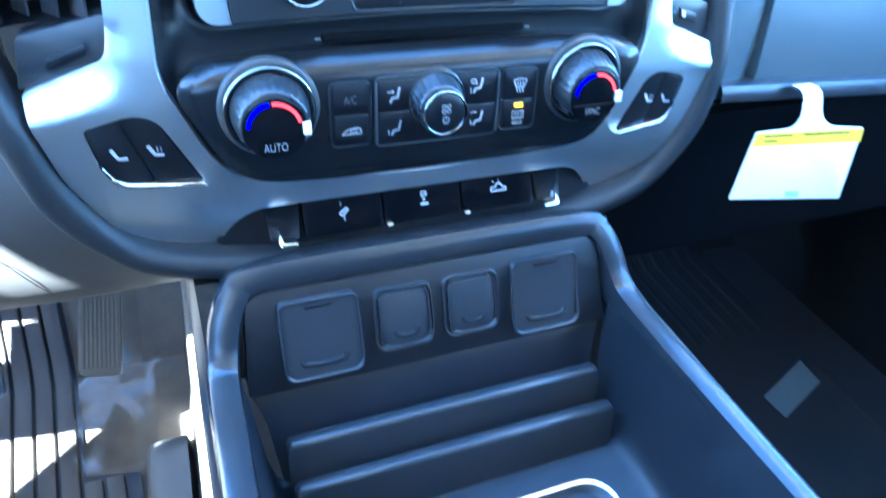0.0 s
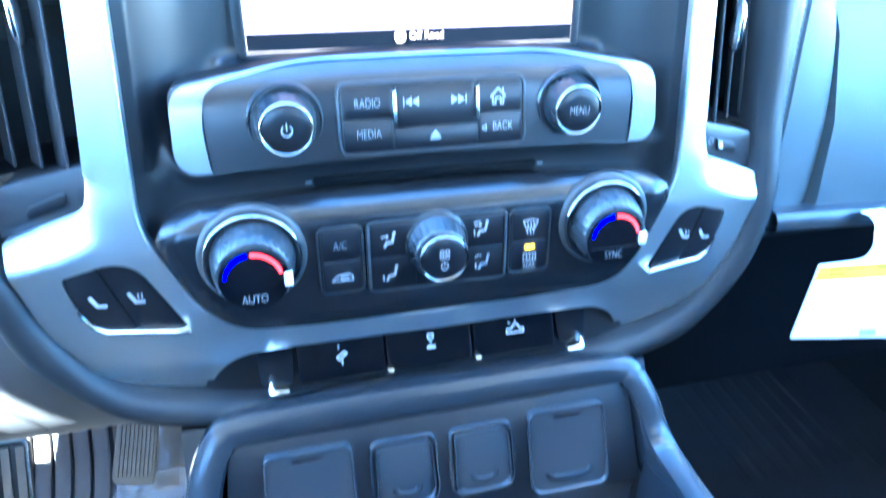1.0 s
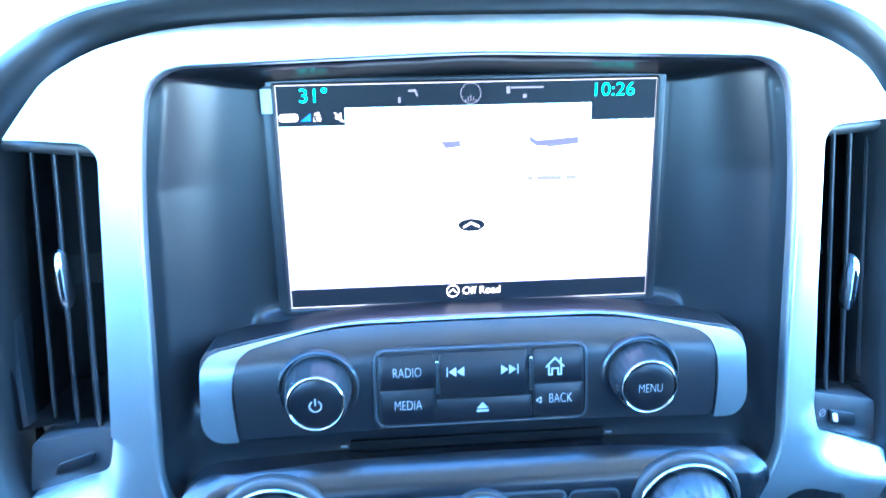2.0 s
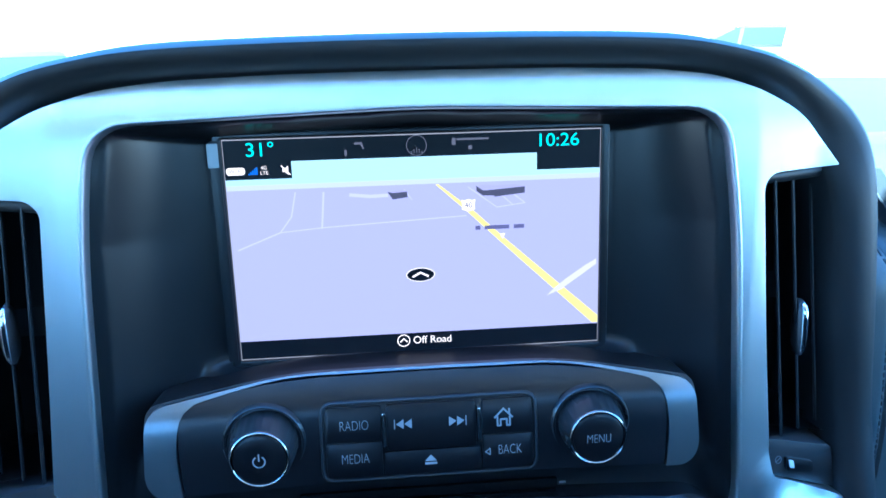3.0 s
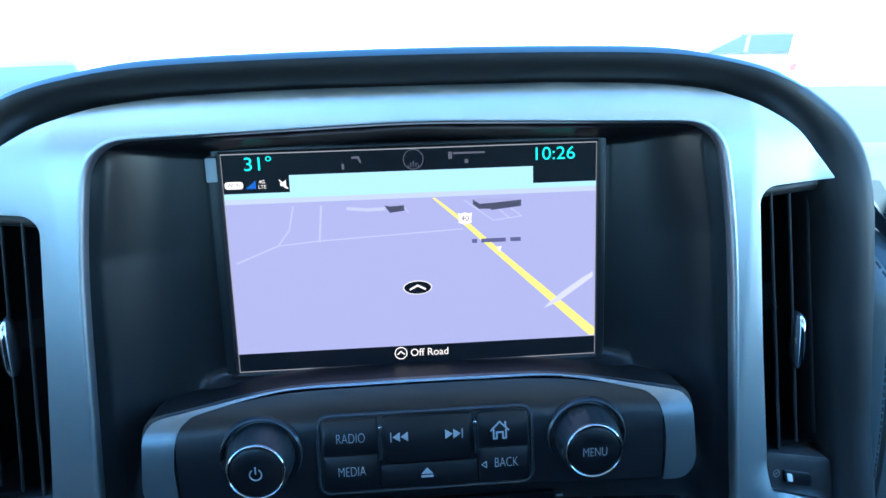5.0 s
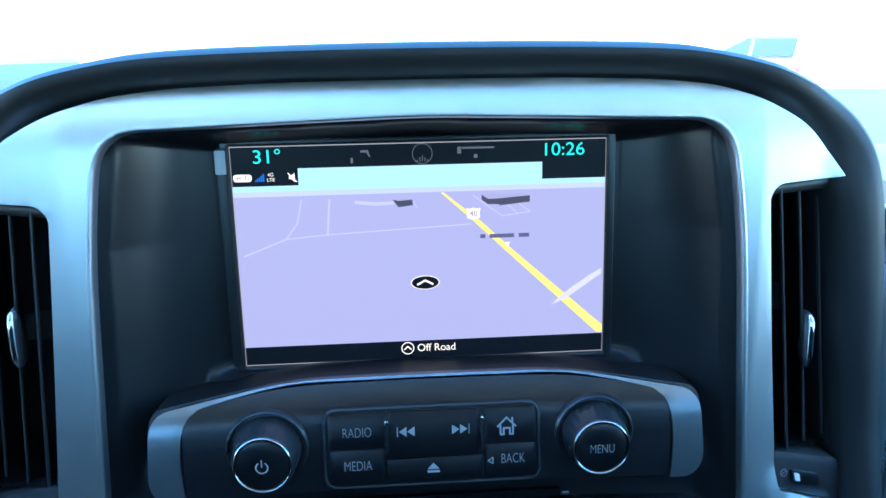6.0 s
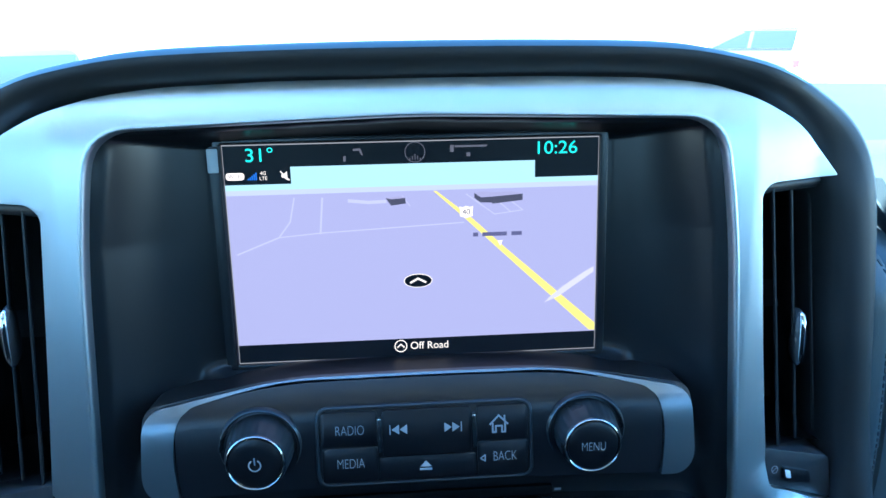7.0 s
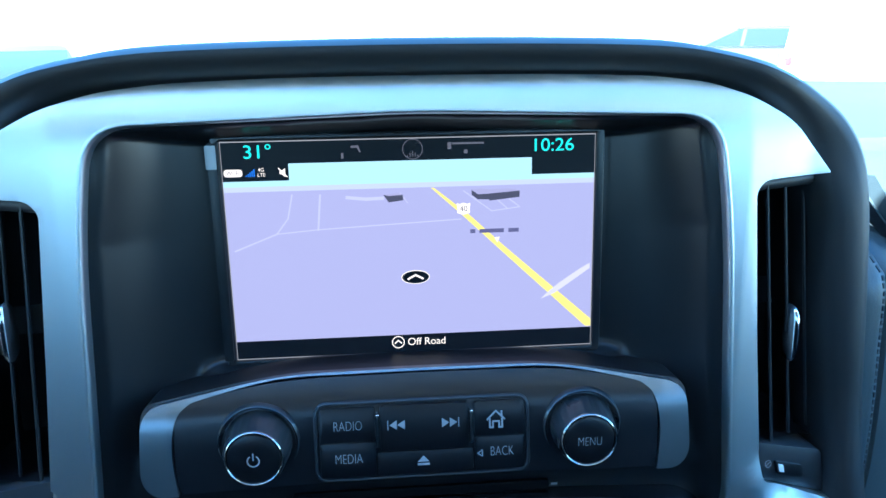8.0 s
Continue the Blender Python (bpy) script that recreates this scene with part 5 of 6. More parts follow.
# ---- centre console ----
def build_console():
    con = thing("center_console", "dark console with four outlet covers and an open divided tray", "console", (0, -0.32, 0.1))
    # rim: runs up the left rail, over the top bar and down the right rail
    def rail(side):
        return [(side * 0.143, -0.340, 0.62), (side * 0.143, -0.320, 0.30), (side * 0.1430, -0.302, 0.12), (side * 0.1425, -0.2960, 0.078), (side * 0.1410, -0.2890, 0.0640), (side * 0.136, -0.270, 0.0540), (side * 0.128, -0.2555, 0.0470), (side * 0.112, -0.2500, 0.0440)]
    path = [Vector(p) for p in rail(-1)] + [Vector((0.0, -0.2490, 0.0435))] + [Vector(p) for p in reversed(rail(1))]
    prof = [(-0.0095, -0.030), (-0.0095, -0.006), (-0.0085, -0.0015), (-0.005, 0.0), (0.004, 0.0005), (0.008, -0.0015), (0.0100, -0.007), (0.0110, -0.05)]
    dense = spline([tuple(p) for p in path], 5, False)
    rows = []
    for i, p in enumerate(dense):
        tan = (dense[min(i + 1, len(dense) - 1)] - dense[max(i - 1, 0)]).normalized()
        up = Vector((0, 0.93, 0.36)).lerp(Vector((0, 0.62, 0.78)), ease((p.y + 0.300) / 0.03)).lerp(Vector((0, 0.30, 0.95)), ease((0.140 - abs(p.x)) / 0.03))
        up = (up - tan * up.dot(tan)).normalized()
        out = tan.cross(up).normalized()
        rows.append([tuple(p + out * -a + up * b) for a, b in prof])
    part("rim", loft(rows, False), RIM, con, "satin dark rim round the tray", 35)
    # outlet panel
    pf = lambda u, v: 0.0480 - 0.33 * (v + 0.268)
    panel = rounded([(-123.5, -259.0, 13), (123.5, -259.0, 13), (129.5, -322, 3), (-129.5, -322, 3)], 5)[::-1]
    part("outlet_panel", plate(panel, pf, 0.010, 0.001), SOCKETS, con, "dark plastic outlet panel")
    covers = [(-80, 52.5, -265.5, -315.5, 1), (-24.5, 36, -271.5, -307, 0), (23.5, 36, -271.5, -307, 0), (79.5, 53.0, -265.5, -317.0, 1)]
    for x, wd, y1, y0, big in covers:
        o = rounded([(x - wd / 2, y0, 8), (x + wd / 2, y0, 8), (x + wd / 2 - 0.5, y1, 6), (x - wd / 2 + 0.5, y1, 6)], 6)
        if not big:
            part("cover_ring", plate([((a - x / 1000) * 1.17 + x / 1000, (b + 0.289) * 1.17 - 0.289) for a, b in o], lambda u, v: pf(u, v) + 0.0030, 0.006, 0.0016, holes=[[((a - x / 1000) * 1.055 + x / 1000, (b + 0.289) * 1.055 - 0.289) for a, b in o][::-1]]), LID, con, "raised ring round an outlet")
        cov = part("outlet_cover", plate(o, lambda u, v: pf(u, v) + (0.0046 if big else 0.0052 - 5.0 * ((u - x / 1000) ** 2 + (v + 0.289) ** 2)) - 1.2 * max(0, abs(u - x / 1000) - wd / 2000 + 0.004) ** 2 * 100, 0.008, 0.0030, seg=4, cuts=[] if big else grid(x / 1000 - 0.017, x / 1000 + 0.017, -0.306, -0.272, 0.006)), LID, con, "dark hinged outlet cover", 40)
        lip_at = 0.0047 if big else 0.0036
        rows = []
        for k, h in ((1.004, -0.003), (1.002, -0.0006), (0.985, 0.0007), (0.955, 0.0007), (0.930, -0.0004), (0.925, -0.002)):
            rows.append([(x / 1000 + (a - x / 1000) * k, (y0 + y1) / 2000 + (b - (y0 + y1) / 2000) * k, pf(0, b) + lip_at + h) for a, b in o])
        part("lid_edge", loft(rows), LID, cov, "raised rounded edge", 60)
        if big:
            bm = bmesh.new()
            for dy, l in ((4.6, 9.0),):
                bar(bm, ((x - l) / 1000, (y1 - dy) / 1000, pf(0, (y1 - dy) / 1000) + 0.0046), ((x + l) / 1000, (y1 - dy) / 1000, pf(0, (y1 - dy) / 1000) + 0.0046), 0.0024, 0.0006, (0, 0, 1))
            part("hinge_slot", bm, SHADE, cov, "narrow dark hinge slot")
        # finger grip: a raised smile
        h = 14.5 if big else 7.0
        y = y0 + (9.5 if big else 7.5)
        curve = [(x - h, y + 4.0), (x - h * 0.86, y + 0.8), (x - h * 0.4, y - 0.4), (x, y - 0.6), (x + h * 0.4, y - 0.4), (x + h * 0.86, y + 0.8), (x + h, y + 4.0)]
        lift = 0.0048 if big else 0.0046
        pts = [Vector((a / 1000, b / 1000, pf(0, b / 1000) + lift)) for a, b in spline(curve, 3, False)]
        prof2 = [(-0.0026, -0.0006), (-0.0016, 0.0008), (0.0002, 0.0016), (0.0016, 0.0010), (0.0022, -0.0006)]
        rws = []
        for i, p in enumerate(pts):
            tan = (pts[min(i + 1, len(pts) - 1)] - pts[max(i - 1, 0)]).normalized()
            side = Vector((-tan.y, tan.x, 0)).normalized()
            rws.append([tuple(p + side * a + Vector((0, 0.3, 0.95)) * b) for a, b in prof2])
        part("grip", loft(rws, False), LID, cov, "raised finger grip", 50)
    # tray: side walls and floor run from the panel towards the seat
    prof = [(-0.1345, -0.300), (-0.1290, -0.335), (-0.1245, -0.372), (-0.1200, -0.386), (-0.1120, -0.392), (0.1120, -0.392), (0.1200, -0.386), (0.1245, -0.372), (0.1290, -0.335), (0.1345, -0.300)]
    rows = []
    for w, dv in ((0.062, 0.004), (0.066, 0.0), (0.12, -0.004), (0.30, -0.018), (0.55, -0.04)):
        rows.append([(u, v + dv, w + (0.020 * (-0.322 - v) / 0.07 if w < 0.07 and v < -0.322 else 0)) for u, v in prof])
    part("tray", loft(rows, False), TRAY, con, "dark moulded tray", 40)
    bm = loft([[(-0.130, -0.314, 0.052), (0.130, -0.314, 0.052)], [(-0.128, -0.325, 0.061), (0.128, -0.325, 0.061)], [(-0.124, -0.334, 0.0655), (0.124, -0.334, 0.0655)], [(-0.121, -0.344, 0.069), (0.121, -0.344, 0.069)], [(-0.115, -0.395, 0.082), (0.115, -0.395, 0.082)]], False)
    part("tray_front", bm, TRAY, con, "stepped front wall of the tray", 30)
    for v, w in ((-0.342, 0.089), (-0.3565, 0.113)):
        rows = []
        for dw, dv in ((-0.0055, -0.05), (-0.0050, -0.003), (-0.0040, -0.0007), (-0.0022, 0), (0.0024, -0.0002), (0.0042, -0.0010), (0.0054, -0.0034), (0.0064, -0.05)):
            rows.append([(u, v + dv - drop, w + dw) for u, drop in ((-0.1125, 0.006), (-0.1115, 0.0022), (-0.1085, 0.0), (0.0, 0.0), (0.1085, 0.0), (0.1115, 0.0022), (0.1125, 0.006))])
        part("divider", loft(rows, False), CONSOLE, con, "dark upright tray divider", 40)
    # cup holder ring
    cx, cv, cw = 0.034, -0.381, 0.198
    ring = []
    outline = rounded([(-46, -42, 22), (46, -42, 22), (46, 42, 22), (-46, 42, 22)], 7)
    for k, h in ((1.06, -0.004), (1.05, 0.003), (1.02, 0.006), (0.98, 0.005), (0.96, -0.004)):
        ring.append([(cx + a * k, cv + h - 0.06 * (-b), cw - b * k) for a, b in outline])
    part("cup_holder_ring", loft(ring, True), CHROME, con, "bright chrome cup holder ring", 50)
    # outer sides of the console: a convex upper trim, a joint, and a flared skirt down to the carpet
    for s in (-1, 1):
        for name, prof, material, label in (("side_trim", [(0.1505, -0.318), (0.1560, -0.326), (0.1590, -0.350), (0.1610, -0.400), (0.1605, -0.428), (0.1560, -0.431)], CONSOLE, "satin upper side trim"),
                                            ("side_panel", [(0.1590, -0.427), (0.1680, -0.431), (0.1705, -0.440), (0.1780, -0.560), (0.1880, -0.660), (0.1960, -0.715), (0.1990, -0.745)], TRIM, "light grey plastic side skirt")):
            rows = [[(s * u, v + (0.014 if w < 0.07 else 0) - 0.06 * (w - 0.06), w) for u, v in prof] for w in (-0.45, -0.10, 0.03, 0.065, 0.12, 0.30, 0.60)]
            part(name, loft(rows, False), material, con, label, 40)
    bm = loft([[(-0.150, -0.318, 0.05), (0.150, -0.318, 0.05)], [(-0.150, -0.262, 0.020), (0.150, -0.262, 0.020)], [(-0.150, -0.262, -0.10), (0.150, -0.262, -0.10)]], False)
    part("back_cover", bm, SHADE, con, "black cover behind the outlet panel", 40)
    return con


build_console()


# ---- the driver's footwell ----
foot = thing("seat_track_cover", "light grey rounded plastic cover on the footwell carpet beside the console", "cover", (-0.222, 0.06, 0.73), base=Matrix())
rows = []
for y, k in ((0.186, 0.30), (0.182, 0.75), (0.172, 0.95), (0.150, 1.0), (-0.05, 1.0), (-0.25, 1.0)):
    rows.append([(x, y, 0.728 + z * k) for x, z in ((-0.2500, 0.0), (-0.2490, 0.030), (-0.2440, 0.044), (-0.2360, 0.050), (-0.215, 0.052), (-0.200, 0.052), (-0.198, 0.0))])
part("cover", loft(rows, False, True), TRIM, foot, "", 50)


def build_mat():
    m = thing("floor_mat", "black ribbed rubber floor mat, partly in sun", "floor mat", (-0.45, 0.15, 0.73), base=Matrix())
    skew = -0.09
    ribs = []
    for k in range(19):
        x0 = -0.7315 + 0.0240 * k
        rows = []
        for y, z in ((-0.25, 0.732), (0.10, 0.732), (0.33, 0.734), (0.37, 0.752), (0.55, 0.905), (0.66, 1.000)) if k < 17 else ((-0.25, 0.732), (0.10, 0.732), (0.166, 0.732)):
            a, b = x0 + skew * (y - 0.186), x0 + 0.0210 + skew * (y - 0.186)
            rows.append([(a, y, z), (a + 0.0012, y, z + 0.009), (a + 0.004, y, z + 0.0105), (b - 0.004, y, z + 0.0105), (b - 0.0012, y, z + 0.009), (b, y, z)])
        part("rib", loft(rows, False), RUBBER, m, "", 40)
    # base blacker than the ribs, which paints the shade in the grooves
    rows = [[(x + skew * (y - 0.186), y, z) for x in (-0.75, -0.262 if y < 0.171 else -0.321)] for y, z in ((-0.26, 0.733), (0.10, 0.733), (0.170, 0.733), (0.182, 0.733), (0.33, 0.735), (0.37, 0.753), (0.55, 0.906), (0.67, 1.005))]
    part("base", loft(rows, False), SHADE, m, "mat base, groove shade put into its black", 40)
    return m


build_mat()


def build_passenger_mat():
    m = thing("floor_mat", "plain carpet floor mat, its black carrying the shade under the glovebox", "floor mat", (0.47, 0.10, 0.73), base=Matrix())
    # footwell shade is in the mat's colour
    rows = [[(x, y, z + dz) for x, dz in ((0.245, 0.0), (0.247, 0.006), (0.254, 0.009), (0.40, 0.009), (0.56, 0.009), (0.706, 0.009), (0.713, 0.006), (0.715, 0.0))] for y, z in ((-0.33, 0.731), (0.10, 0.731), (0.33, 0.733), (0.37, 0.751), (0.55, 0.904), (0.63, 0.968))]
    part("carpet", loft(rows, False), CARPET, m, "carpet pile with the shade in its black", 40)
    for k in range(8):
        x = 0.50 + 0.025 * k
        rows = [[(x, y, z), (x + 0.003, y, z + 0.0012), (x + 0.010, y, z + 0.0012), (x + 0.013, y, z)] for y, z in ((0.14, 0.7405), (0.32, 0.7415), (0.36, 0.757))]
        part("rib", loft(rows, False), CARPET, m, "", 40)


build_passenger_mat()


def build_pedals():
    acc = thing("accelerator_pedal", "ribbed dark rubber accelerator pedal hanging over the mat", "pedal", (-0.292, -0.56, -0.33))
    top, bot = Vector((-0.271, -0.500, -0.395)), Vector((-0.285, -0.587, -0.3165))
    d = (bot - top).normalized()
    n = Vector((0, 0.55, 0.83))
    n = (n - d * n.dot(d)).normalized()
    side = d.cross(n).normalized()
    M = Matrix((side, -d, n)).transposed().to_4x4()
    M.translation = (top + bot) / 2
    pad = plate(rounded([(-23, -61, 9), (24, -59, 12), (22, 66, 8), (-23, 66, 8)], 5), 0.0, 0.010, 0.003)
    bmesh.ops.transform(pad, matrix=M, verts=pad.verts)
    p = part("pad", pad, PEDAL, acc, "grey rubber tread", 40)
    for k in range(9):
        bm = bmesh.new()
        x = -0.0190 + 0.0046 * k
        bar(bm, (x, -0.050, 0.0008), (x, 0.062, 0.0008), 0.0026, 0.0030)
        bmesh.ops.transform(bm, matrix=M, verts=bm.verts)
        part("tread_rib", bm, PEDAL, p, "", 40)
    bm = bmesh.new()
    bar(bm, top - n * 0.012, top + Vector((0.01, 0.17, -0.06)), 0.018, 0.014)
    part("arm", bm, SHADE, acc, "black pedal arm", 40)
    brk = thing("brake_pedal", "wide black rubber brake pedal", "pedal", (-0.44, -0.52, -0.27))
    M2 = Matrix.Translation((-0.4270, -0.507, -0.270)) @ Matrix.Rotation(radians(-28), 4, "X")
    pad = plate(rounded([(-62, -34, 8), (62, -34, 8), (62, 34, 8), (-62, 34, 8)], 5), 0.0, 0.012, 0.003)
    bmesh.ops.transform(pad, matrix=M2, verts=pad.verts)
    p = part("pad", pad, SHADE, brk, "dark rubber tread", 40)
    for k in range(9):
        bm = bmesh.new()
        bar(bm, (-0.056 + 0.014 * k, -0.028, 0.0008), (-0.056 + 0.014 * k, 0.028, 0.0008), 0.008, 0.003)
        bmesh.ops.transform(bm, matrix=M2, verts=bm.verts)
        part("tread_rib", bm, PEDAL, p, "", 40)
    rim = plate(rounded([(-64.5, -36.5, 9), (64.5, -36.5, 9), (64.5, 36.5, 9), (-64.5, 36.5, 9)], 5), 0.0016, 0.006, 0.0008, holes=[rounded([(-61, -33, 7), (61, -33, 7), (61, 33, 7), (-61, 33, 7)], 5)[::-1]])
    bmesh.ops.transform(rim, matrix=M2, verts=rim.verts)
    part("trim_ring", rim, GUNMETAL, brk, "satin metal edge round the tread", 40)
    bm = bmesh.new()
    bar(bm, (-0.433, -0.485, -0.285), (-0.43, -0.30, -0.36), 0.02, 0.012)
    part("arm", bm, SHADE, brk, "black pedal arm", 40)


build_pedals()


def crumple(name, corners, n, amp, seed):
    """A creased sheet over four corners."""
    bm = bmesh.new()
    a, b, c, d = (Vector(p) for p in corners)
    grid = []
    for j in range(n + 1):
        for i in range(n + 1):
            s, t = i / n, j / n
            p = a.lerp(b, s).lerp(d.lerp(c, s), t)
            q = Vector((p.x * 26 + seed, p.y * 15, p.z * 15))
            h = noise.noise(q) + 0.45 * abs(noise.noise(q * 1.7)) + 0.05 * noise.noise(q * 5.1)
            grid.append(bm.verts.new(p + Vector((0.3 * noise.noise(q + Vector((9, 0, 0))), 0.2 * noise.noise(q + Vector((0, 7, 0))), h)) * amp))
    for j in range(n):
        for i in range(n):
            k = j * (n + 1) + i
            bm.faces.new((grid[k], grid[k + 1], grid[k + n + 2], grid[k + n + 1]))
    return bm


bag = thing("plastic_wrap", "crumpled clear plastic wrap lying under the accelerator", "plastic wrap", (-0.28, 0.30, 0.75), base=Matrix())
part("sheet", crumple("sheet", [(-0.332, 0.172, 0.750), (-0.236, 0.176, 0.750), (-0.226, 0.335, 0.768), (-0.328, 0.31, 0.760)], 30, 0.010, 3), FILM, bag, "thin clear creased sheet", 60)
part("fold", crumple("fold", [(-0.318, 0.290, 0.765), (-0.244, 0.285, 0.770), (-0.240, 0.40, 0.84), (-0.318, 0.41, 0.83)], 22, 0.014, 7), FILM, bag, "folded end of the clear sheet", 60)


# ---- passenger side: a hang tag and a card on the floor ----
def build_tag():
    tag = thing("hang_tag", "white hang tag with a yellow band over the ledge", "hang tag", (0.355, -0.23, 0.0))
    tag.matrix_world = STACK @ Matrix.Translation((0.3405, -0.2230, 0.007))
    body = rounded([(301, -219.5, 2), (340, -219.8, 8), (347, -211, 8), (345, -198, 3), (366, -197, 3), (369, -213, 8), (382, -222.4, 8), (421, -227.5, 2), (410, -290, 2), (283, -273, 2)], 4)
    wf = lambda u, v: 0.0045 + 0.16 * (-0.22 - v) if v < -0.2195 else 0.0045 - 0.15 * (v + 0.2195)
    part("card", plate(body[::-1], wf, 0.0006, 0.0001, cuts=[((0, -0.2195), (0, 1)), ((0, -0.20), (0, 1))]), CARD, tag, "white printed card", 40)
    hook = loft([[(u, v, w) for u in (0.3455, 0.3660)] for v, w in ((-0.1985, 0.0014), (-0.1935, -0.0012), (-0.1905, -0.0065), (-0.1905, -0.0150))], False)
    part("hook", hook, CARD, tag, "folded paper hook", 60)

    def on(name, polys, lift, material, label):
        bm = bmesh.new()
        for pts in polys:
            flat(bm, pts, 0.0)
        for q in bm.verts:
            q.co.z = wf(q.co.x, q.co.y) + lift
        part(name, bm, material, tag, label, 60)
    on("yellow_band", [[(297.6, -231.0), (420.0, -240.0), (421.2, -228.2), (301.2, -220.2)]], 0.0004, YELLOW, "yellow printed band")
    on("heading_print", [[(310, -222.8), (340, -224.8), (340, -226.2), (310, -224.2)], [(352, -225.6), (405, -229.2), (405, -230.6), (352, -227.0)], [(310, -226.8), (324, -227.8), (324, -229.2), (310, -228.2)]], 0.0008, SHADE, "dark bars of small print")
    rows = []
    for k in range(6):
        y = -236 - 5.2 * k
        rows.append([(300 - k * 2.0, y), (412 - k * 1.0, y - 9.0), (412 - k * 1.0, y - 9.8), (300 - k * 2.0, y - 0.8)])
    on("body_print", rows, 0.0004, mat("pale_grey_print", (0.74, 0.75, 0.75), 0.6, 0, 0, wear=0.05), "faint bars of small print")
    on("emblem", [[(344, -274.5), (359, -276.0), (359, -281), (344, -279.5)]], 0.0005, mat("pale_blue_print", (0.35, 0.55, 0.68), 0.6, 0, 0, wear=0.05), "small pale blue emblem")


build_tag()
note = thing("floor_card", "grey paper card lying on the passenger's floor", "card", (0.64, 0.02, 0.742), base=Matrix())
part("sheet", crumple("sheet", [(0.691, 0.066, 0.743), (0.689, 0.021, 0.743), (0.585, -0.017, 0.743), (0.581, 0.024, 0.743)], 8, 0.002, 5), mat("grey_card", (0.042, 0.050, 0.045), 0.7, 0, 0, wear=0.1), note, "flat grey card", 40)


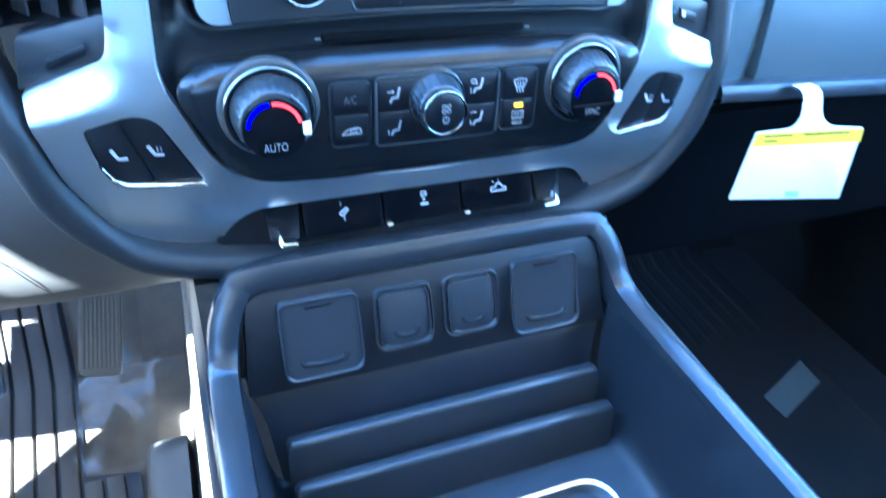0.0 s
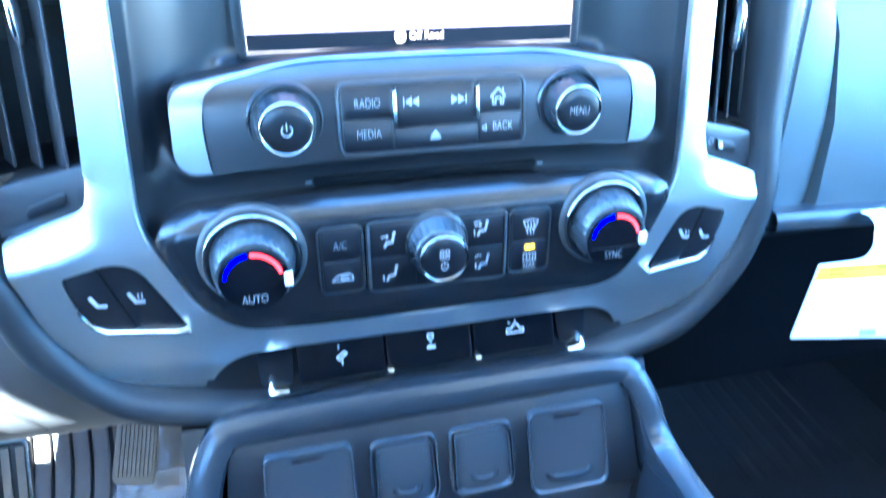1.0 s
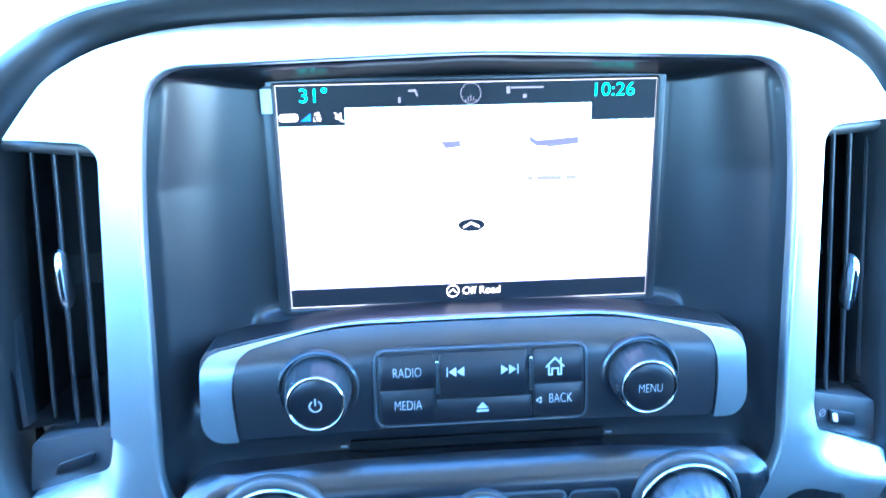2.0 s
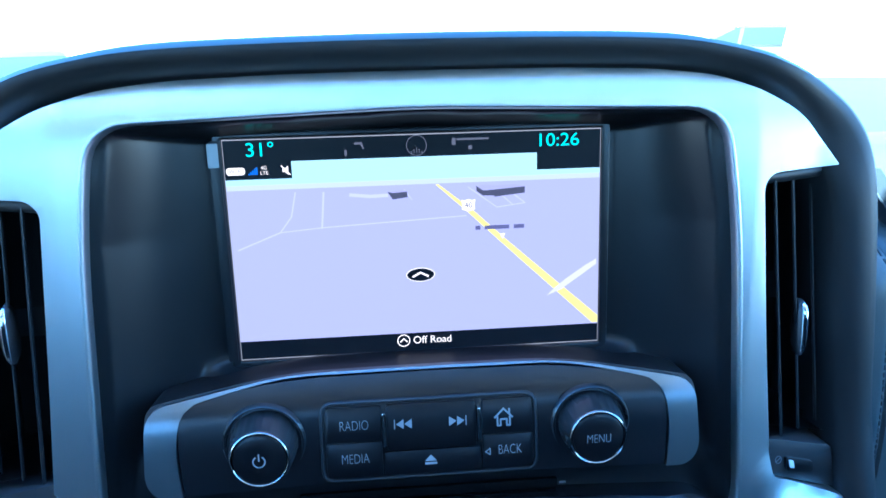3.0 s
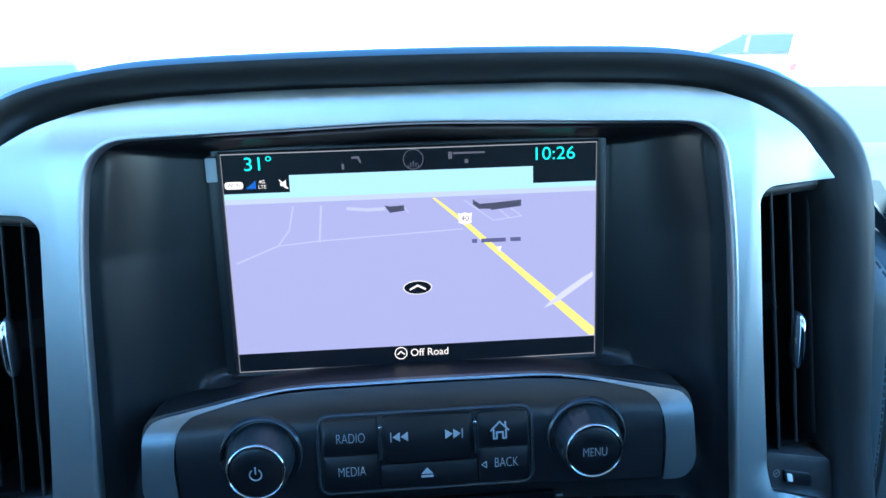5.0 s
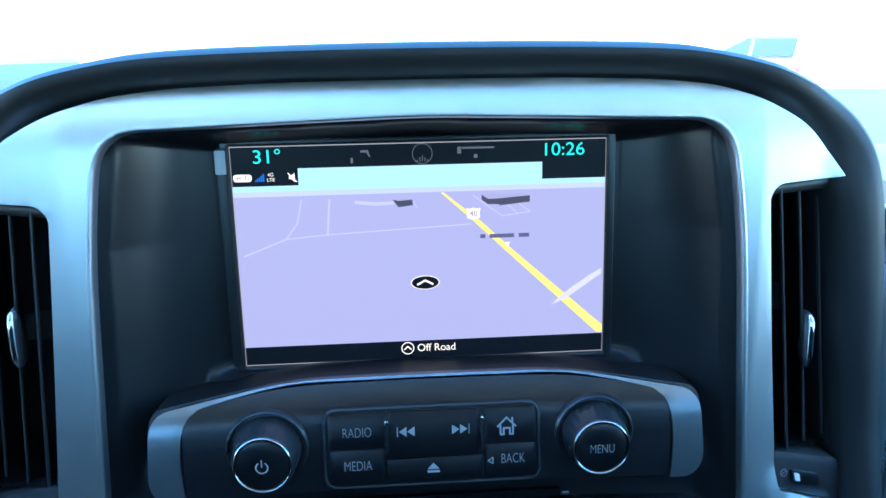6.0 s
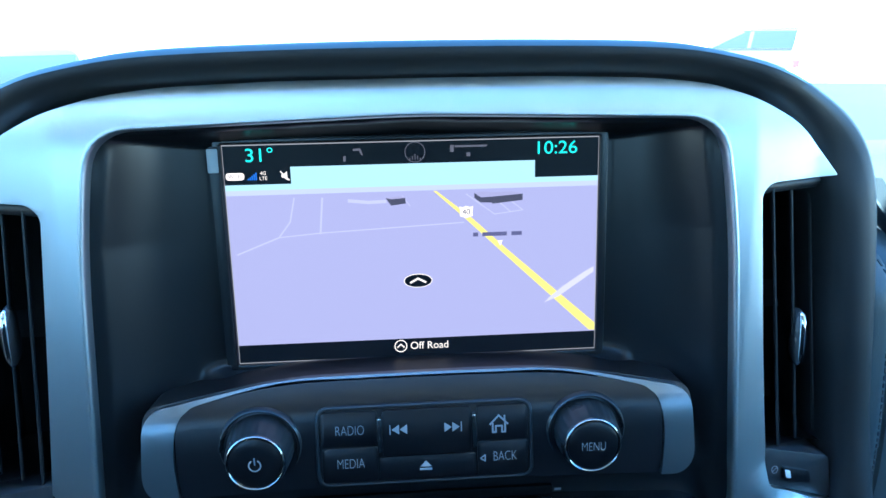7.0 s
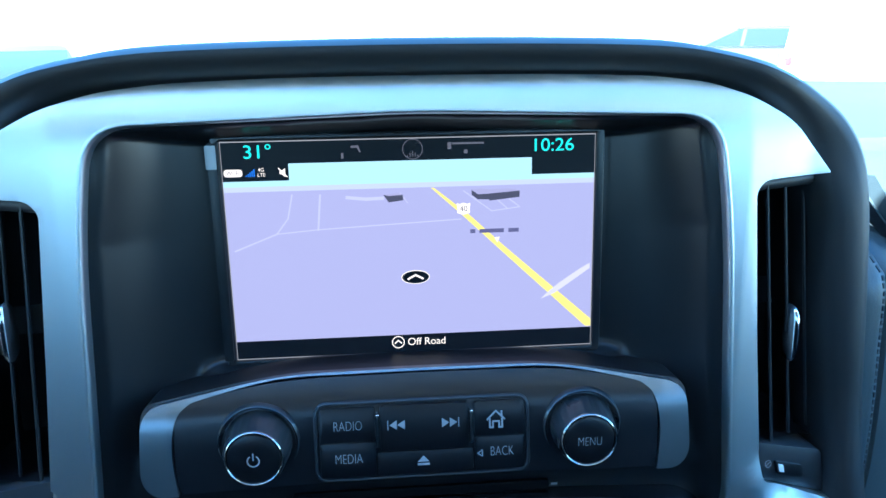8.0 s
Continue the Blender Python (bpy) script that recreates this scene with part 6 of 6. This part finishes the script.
# ---- outside: parked cars ----
def build_car(name, label, m, paint, length=4.7, height=1.72, width=1.85, suv=True, panes=CARGLASS):
    car = thing(name, label, "car", base=m)
    h, l2 = height, length / 2
    rear = 0.30 if suv else 0.85
    body_side = [(-l2, 0.38), (-l2 - 0.02, 0.75), (-l2 + 0.05, 0.98 if suv else 0.95), (-l2 + 0.25, 1.02), (l2 - 1.35, 1.00), (l2 - 0.25, 0.86), (l2 - 0.02, 0.68), (l2, 0.38), (l2 - 0.2, 0.26), (-l2 + 0.2, 0.26)]
    side = spline([(x, z) for x, z in body_side], 4)
    rows = [[(p.x * (1 - 0.02 * e), y * width / 2, 0.6 + (p.y - 0.6) * k) for p in side] for y, k, e in ((-0.94, 0.88, 1), (-1.0, 1.0, 0), (-0.98, 1.0, 0), (0, 1.03, 0), (0.98, 1.0, 0), (1.0, 1.0, 0), (0.94, 0.88, 1))]
    part("body", loft(rows, True, True, True), paint, car, "painted body", 35)
    glass = [(-l2 + rear, 1.0), (-l2 + rear + 0.30, h - 0.08), (l2 - 2.3, h - 0.06), (l2 - 1.45, 1.0)]
    rows = [[(x, y * width / 2 * (0.90 - 0.14 * (z - 1.0)), z) for x, z in glass] for y in (-1, -0.5, 0, 0.5, 1)]
    part("glasshouse" if panes == CARGLASS else "upper_body", loft(rows, True, True, True), panes, car, "dark tinted windows" if panes == CARGLASS else "painted windowless upper body", 35)
    roof = [(-l2 + rear + 0.22, h - 0.10), (-l2 + rear + 0.34, h - 0.02), (-l2 + rear + 1.0, h + 0.01), (l2 - 2.5, h - 0.01), (l2 - 2.2, h - 0.10)]
    rows = [[(x, y * width / 2 * 0.82, z - (0.03 if abs(y) == 1 else 0)) for x, z in roof] for y in (-1, -0.9, 0, 0.9, 1)]
    part("roof", loft(rows, True, True, True), paint, car, "painted roof", 35)
    for s in (-1, 1):
        for a, b in (((-l2 + rear, 1.0), (-l2 + rear + 0.30, h - 0.06)), ((l2 - 1.45, 1.0), (l2 - 2.3, h - 0.06)), ((-0.1, 1.0), (-0.15, h - 0.06))):
            bm = bmesh.new()
            bar(bm, (a[0], s * width * 0.448, a[1]), (b[0], s * width * 0.405, b[1]), 0.09, 0.05, (0, s, 0.2))
            part("pillar", bm, paint, car, "painted roof pillar", 40)
        for x in (-l2 + 0.85, l2 - 0.9):
            t = part("tyre", loft([[(x + r * math.cos(a), s * (width / 2 - 0.02 + dy), 0.34 + r * math.sin(a)) for a in [2 * math.pi * i / 24 for i in range(24)]] for r, dy in ((0.22, 0.0), (0.33, 0.0), (0.345, -0.03), (0.345, -0.18), (0.30, -0.21))], True), TYRE, car, "black tyre", 40)
            part("rim", loft([[(x + r * math.cos(a), s * (width / 2 - 0.02 + dy), 0.34 + r * math.sin(a)) for a in [2 * math.pi * i / 20 for i in range(20)]] for r, dy in ((0.225, 0.0), (0.20, -0.02), (0.06, -0.05), (0.04, -0.02))], True, False, True), GUNMETAL, t, "alloy rim", 40)
        part("tail_light", solid((0.05, 0.12, 0.15), (-l2 + 0.015, s * width * 0.43, 0.90), 0.02), REDPAINT, car, "red tail light", 40)
        part("headlight", solid((0.10, 0.34, 0.12), (l2 - 0.09, s * width * 0.36, 0.74), 0.03), CARGLASS, car, "glass headlight", 40)
    part("bumper", solid((0.14, width * 0.94, 0.24), (-l2 + 0.02, 0, 0.48), 0.04), TYRE, car, "dark plastic rear bumper", 40)
    return car


build_car("parked_car", "dark grey sport utility car parked beyond the white one", pose(9.4, 17.9, 0, 0, 0, 150), DARKPAINT, 4.7, 1.50, 1.85)
build_car("parked_car", "white windowless van with red tail lights parked in the row", pose(8.9, 13.15, 0, 0, 0, 60), WHITEPAINT, 4.7, 1.80, 1.85, True, WHITEPAINT)
build_car("parked_car", "pale grey sport utility car in the same row", pose(11.5, 13.6, 0, 0, 0, 56), SILVER, 4.7, 1.48)
build_car("parked_car", "silver sedan parked beyond the driver's side", pose(-4.6, 8.4, 0, 0, 0, -60), SILVER, 4.7, 1.40, 1.82, False)
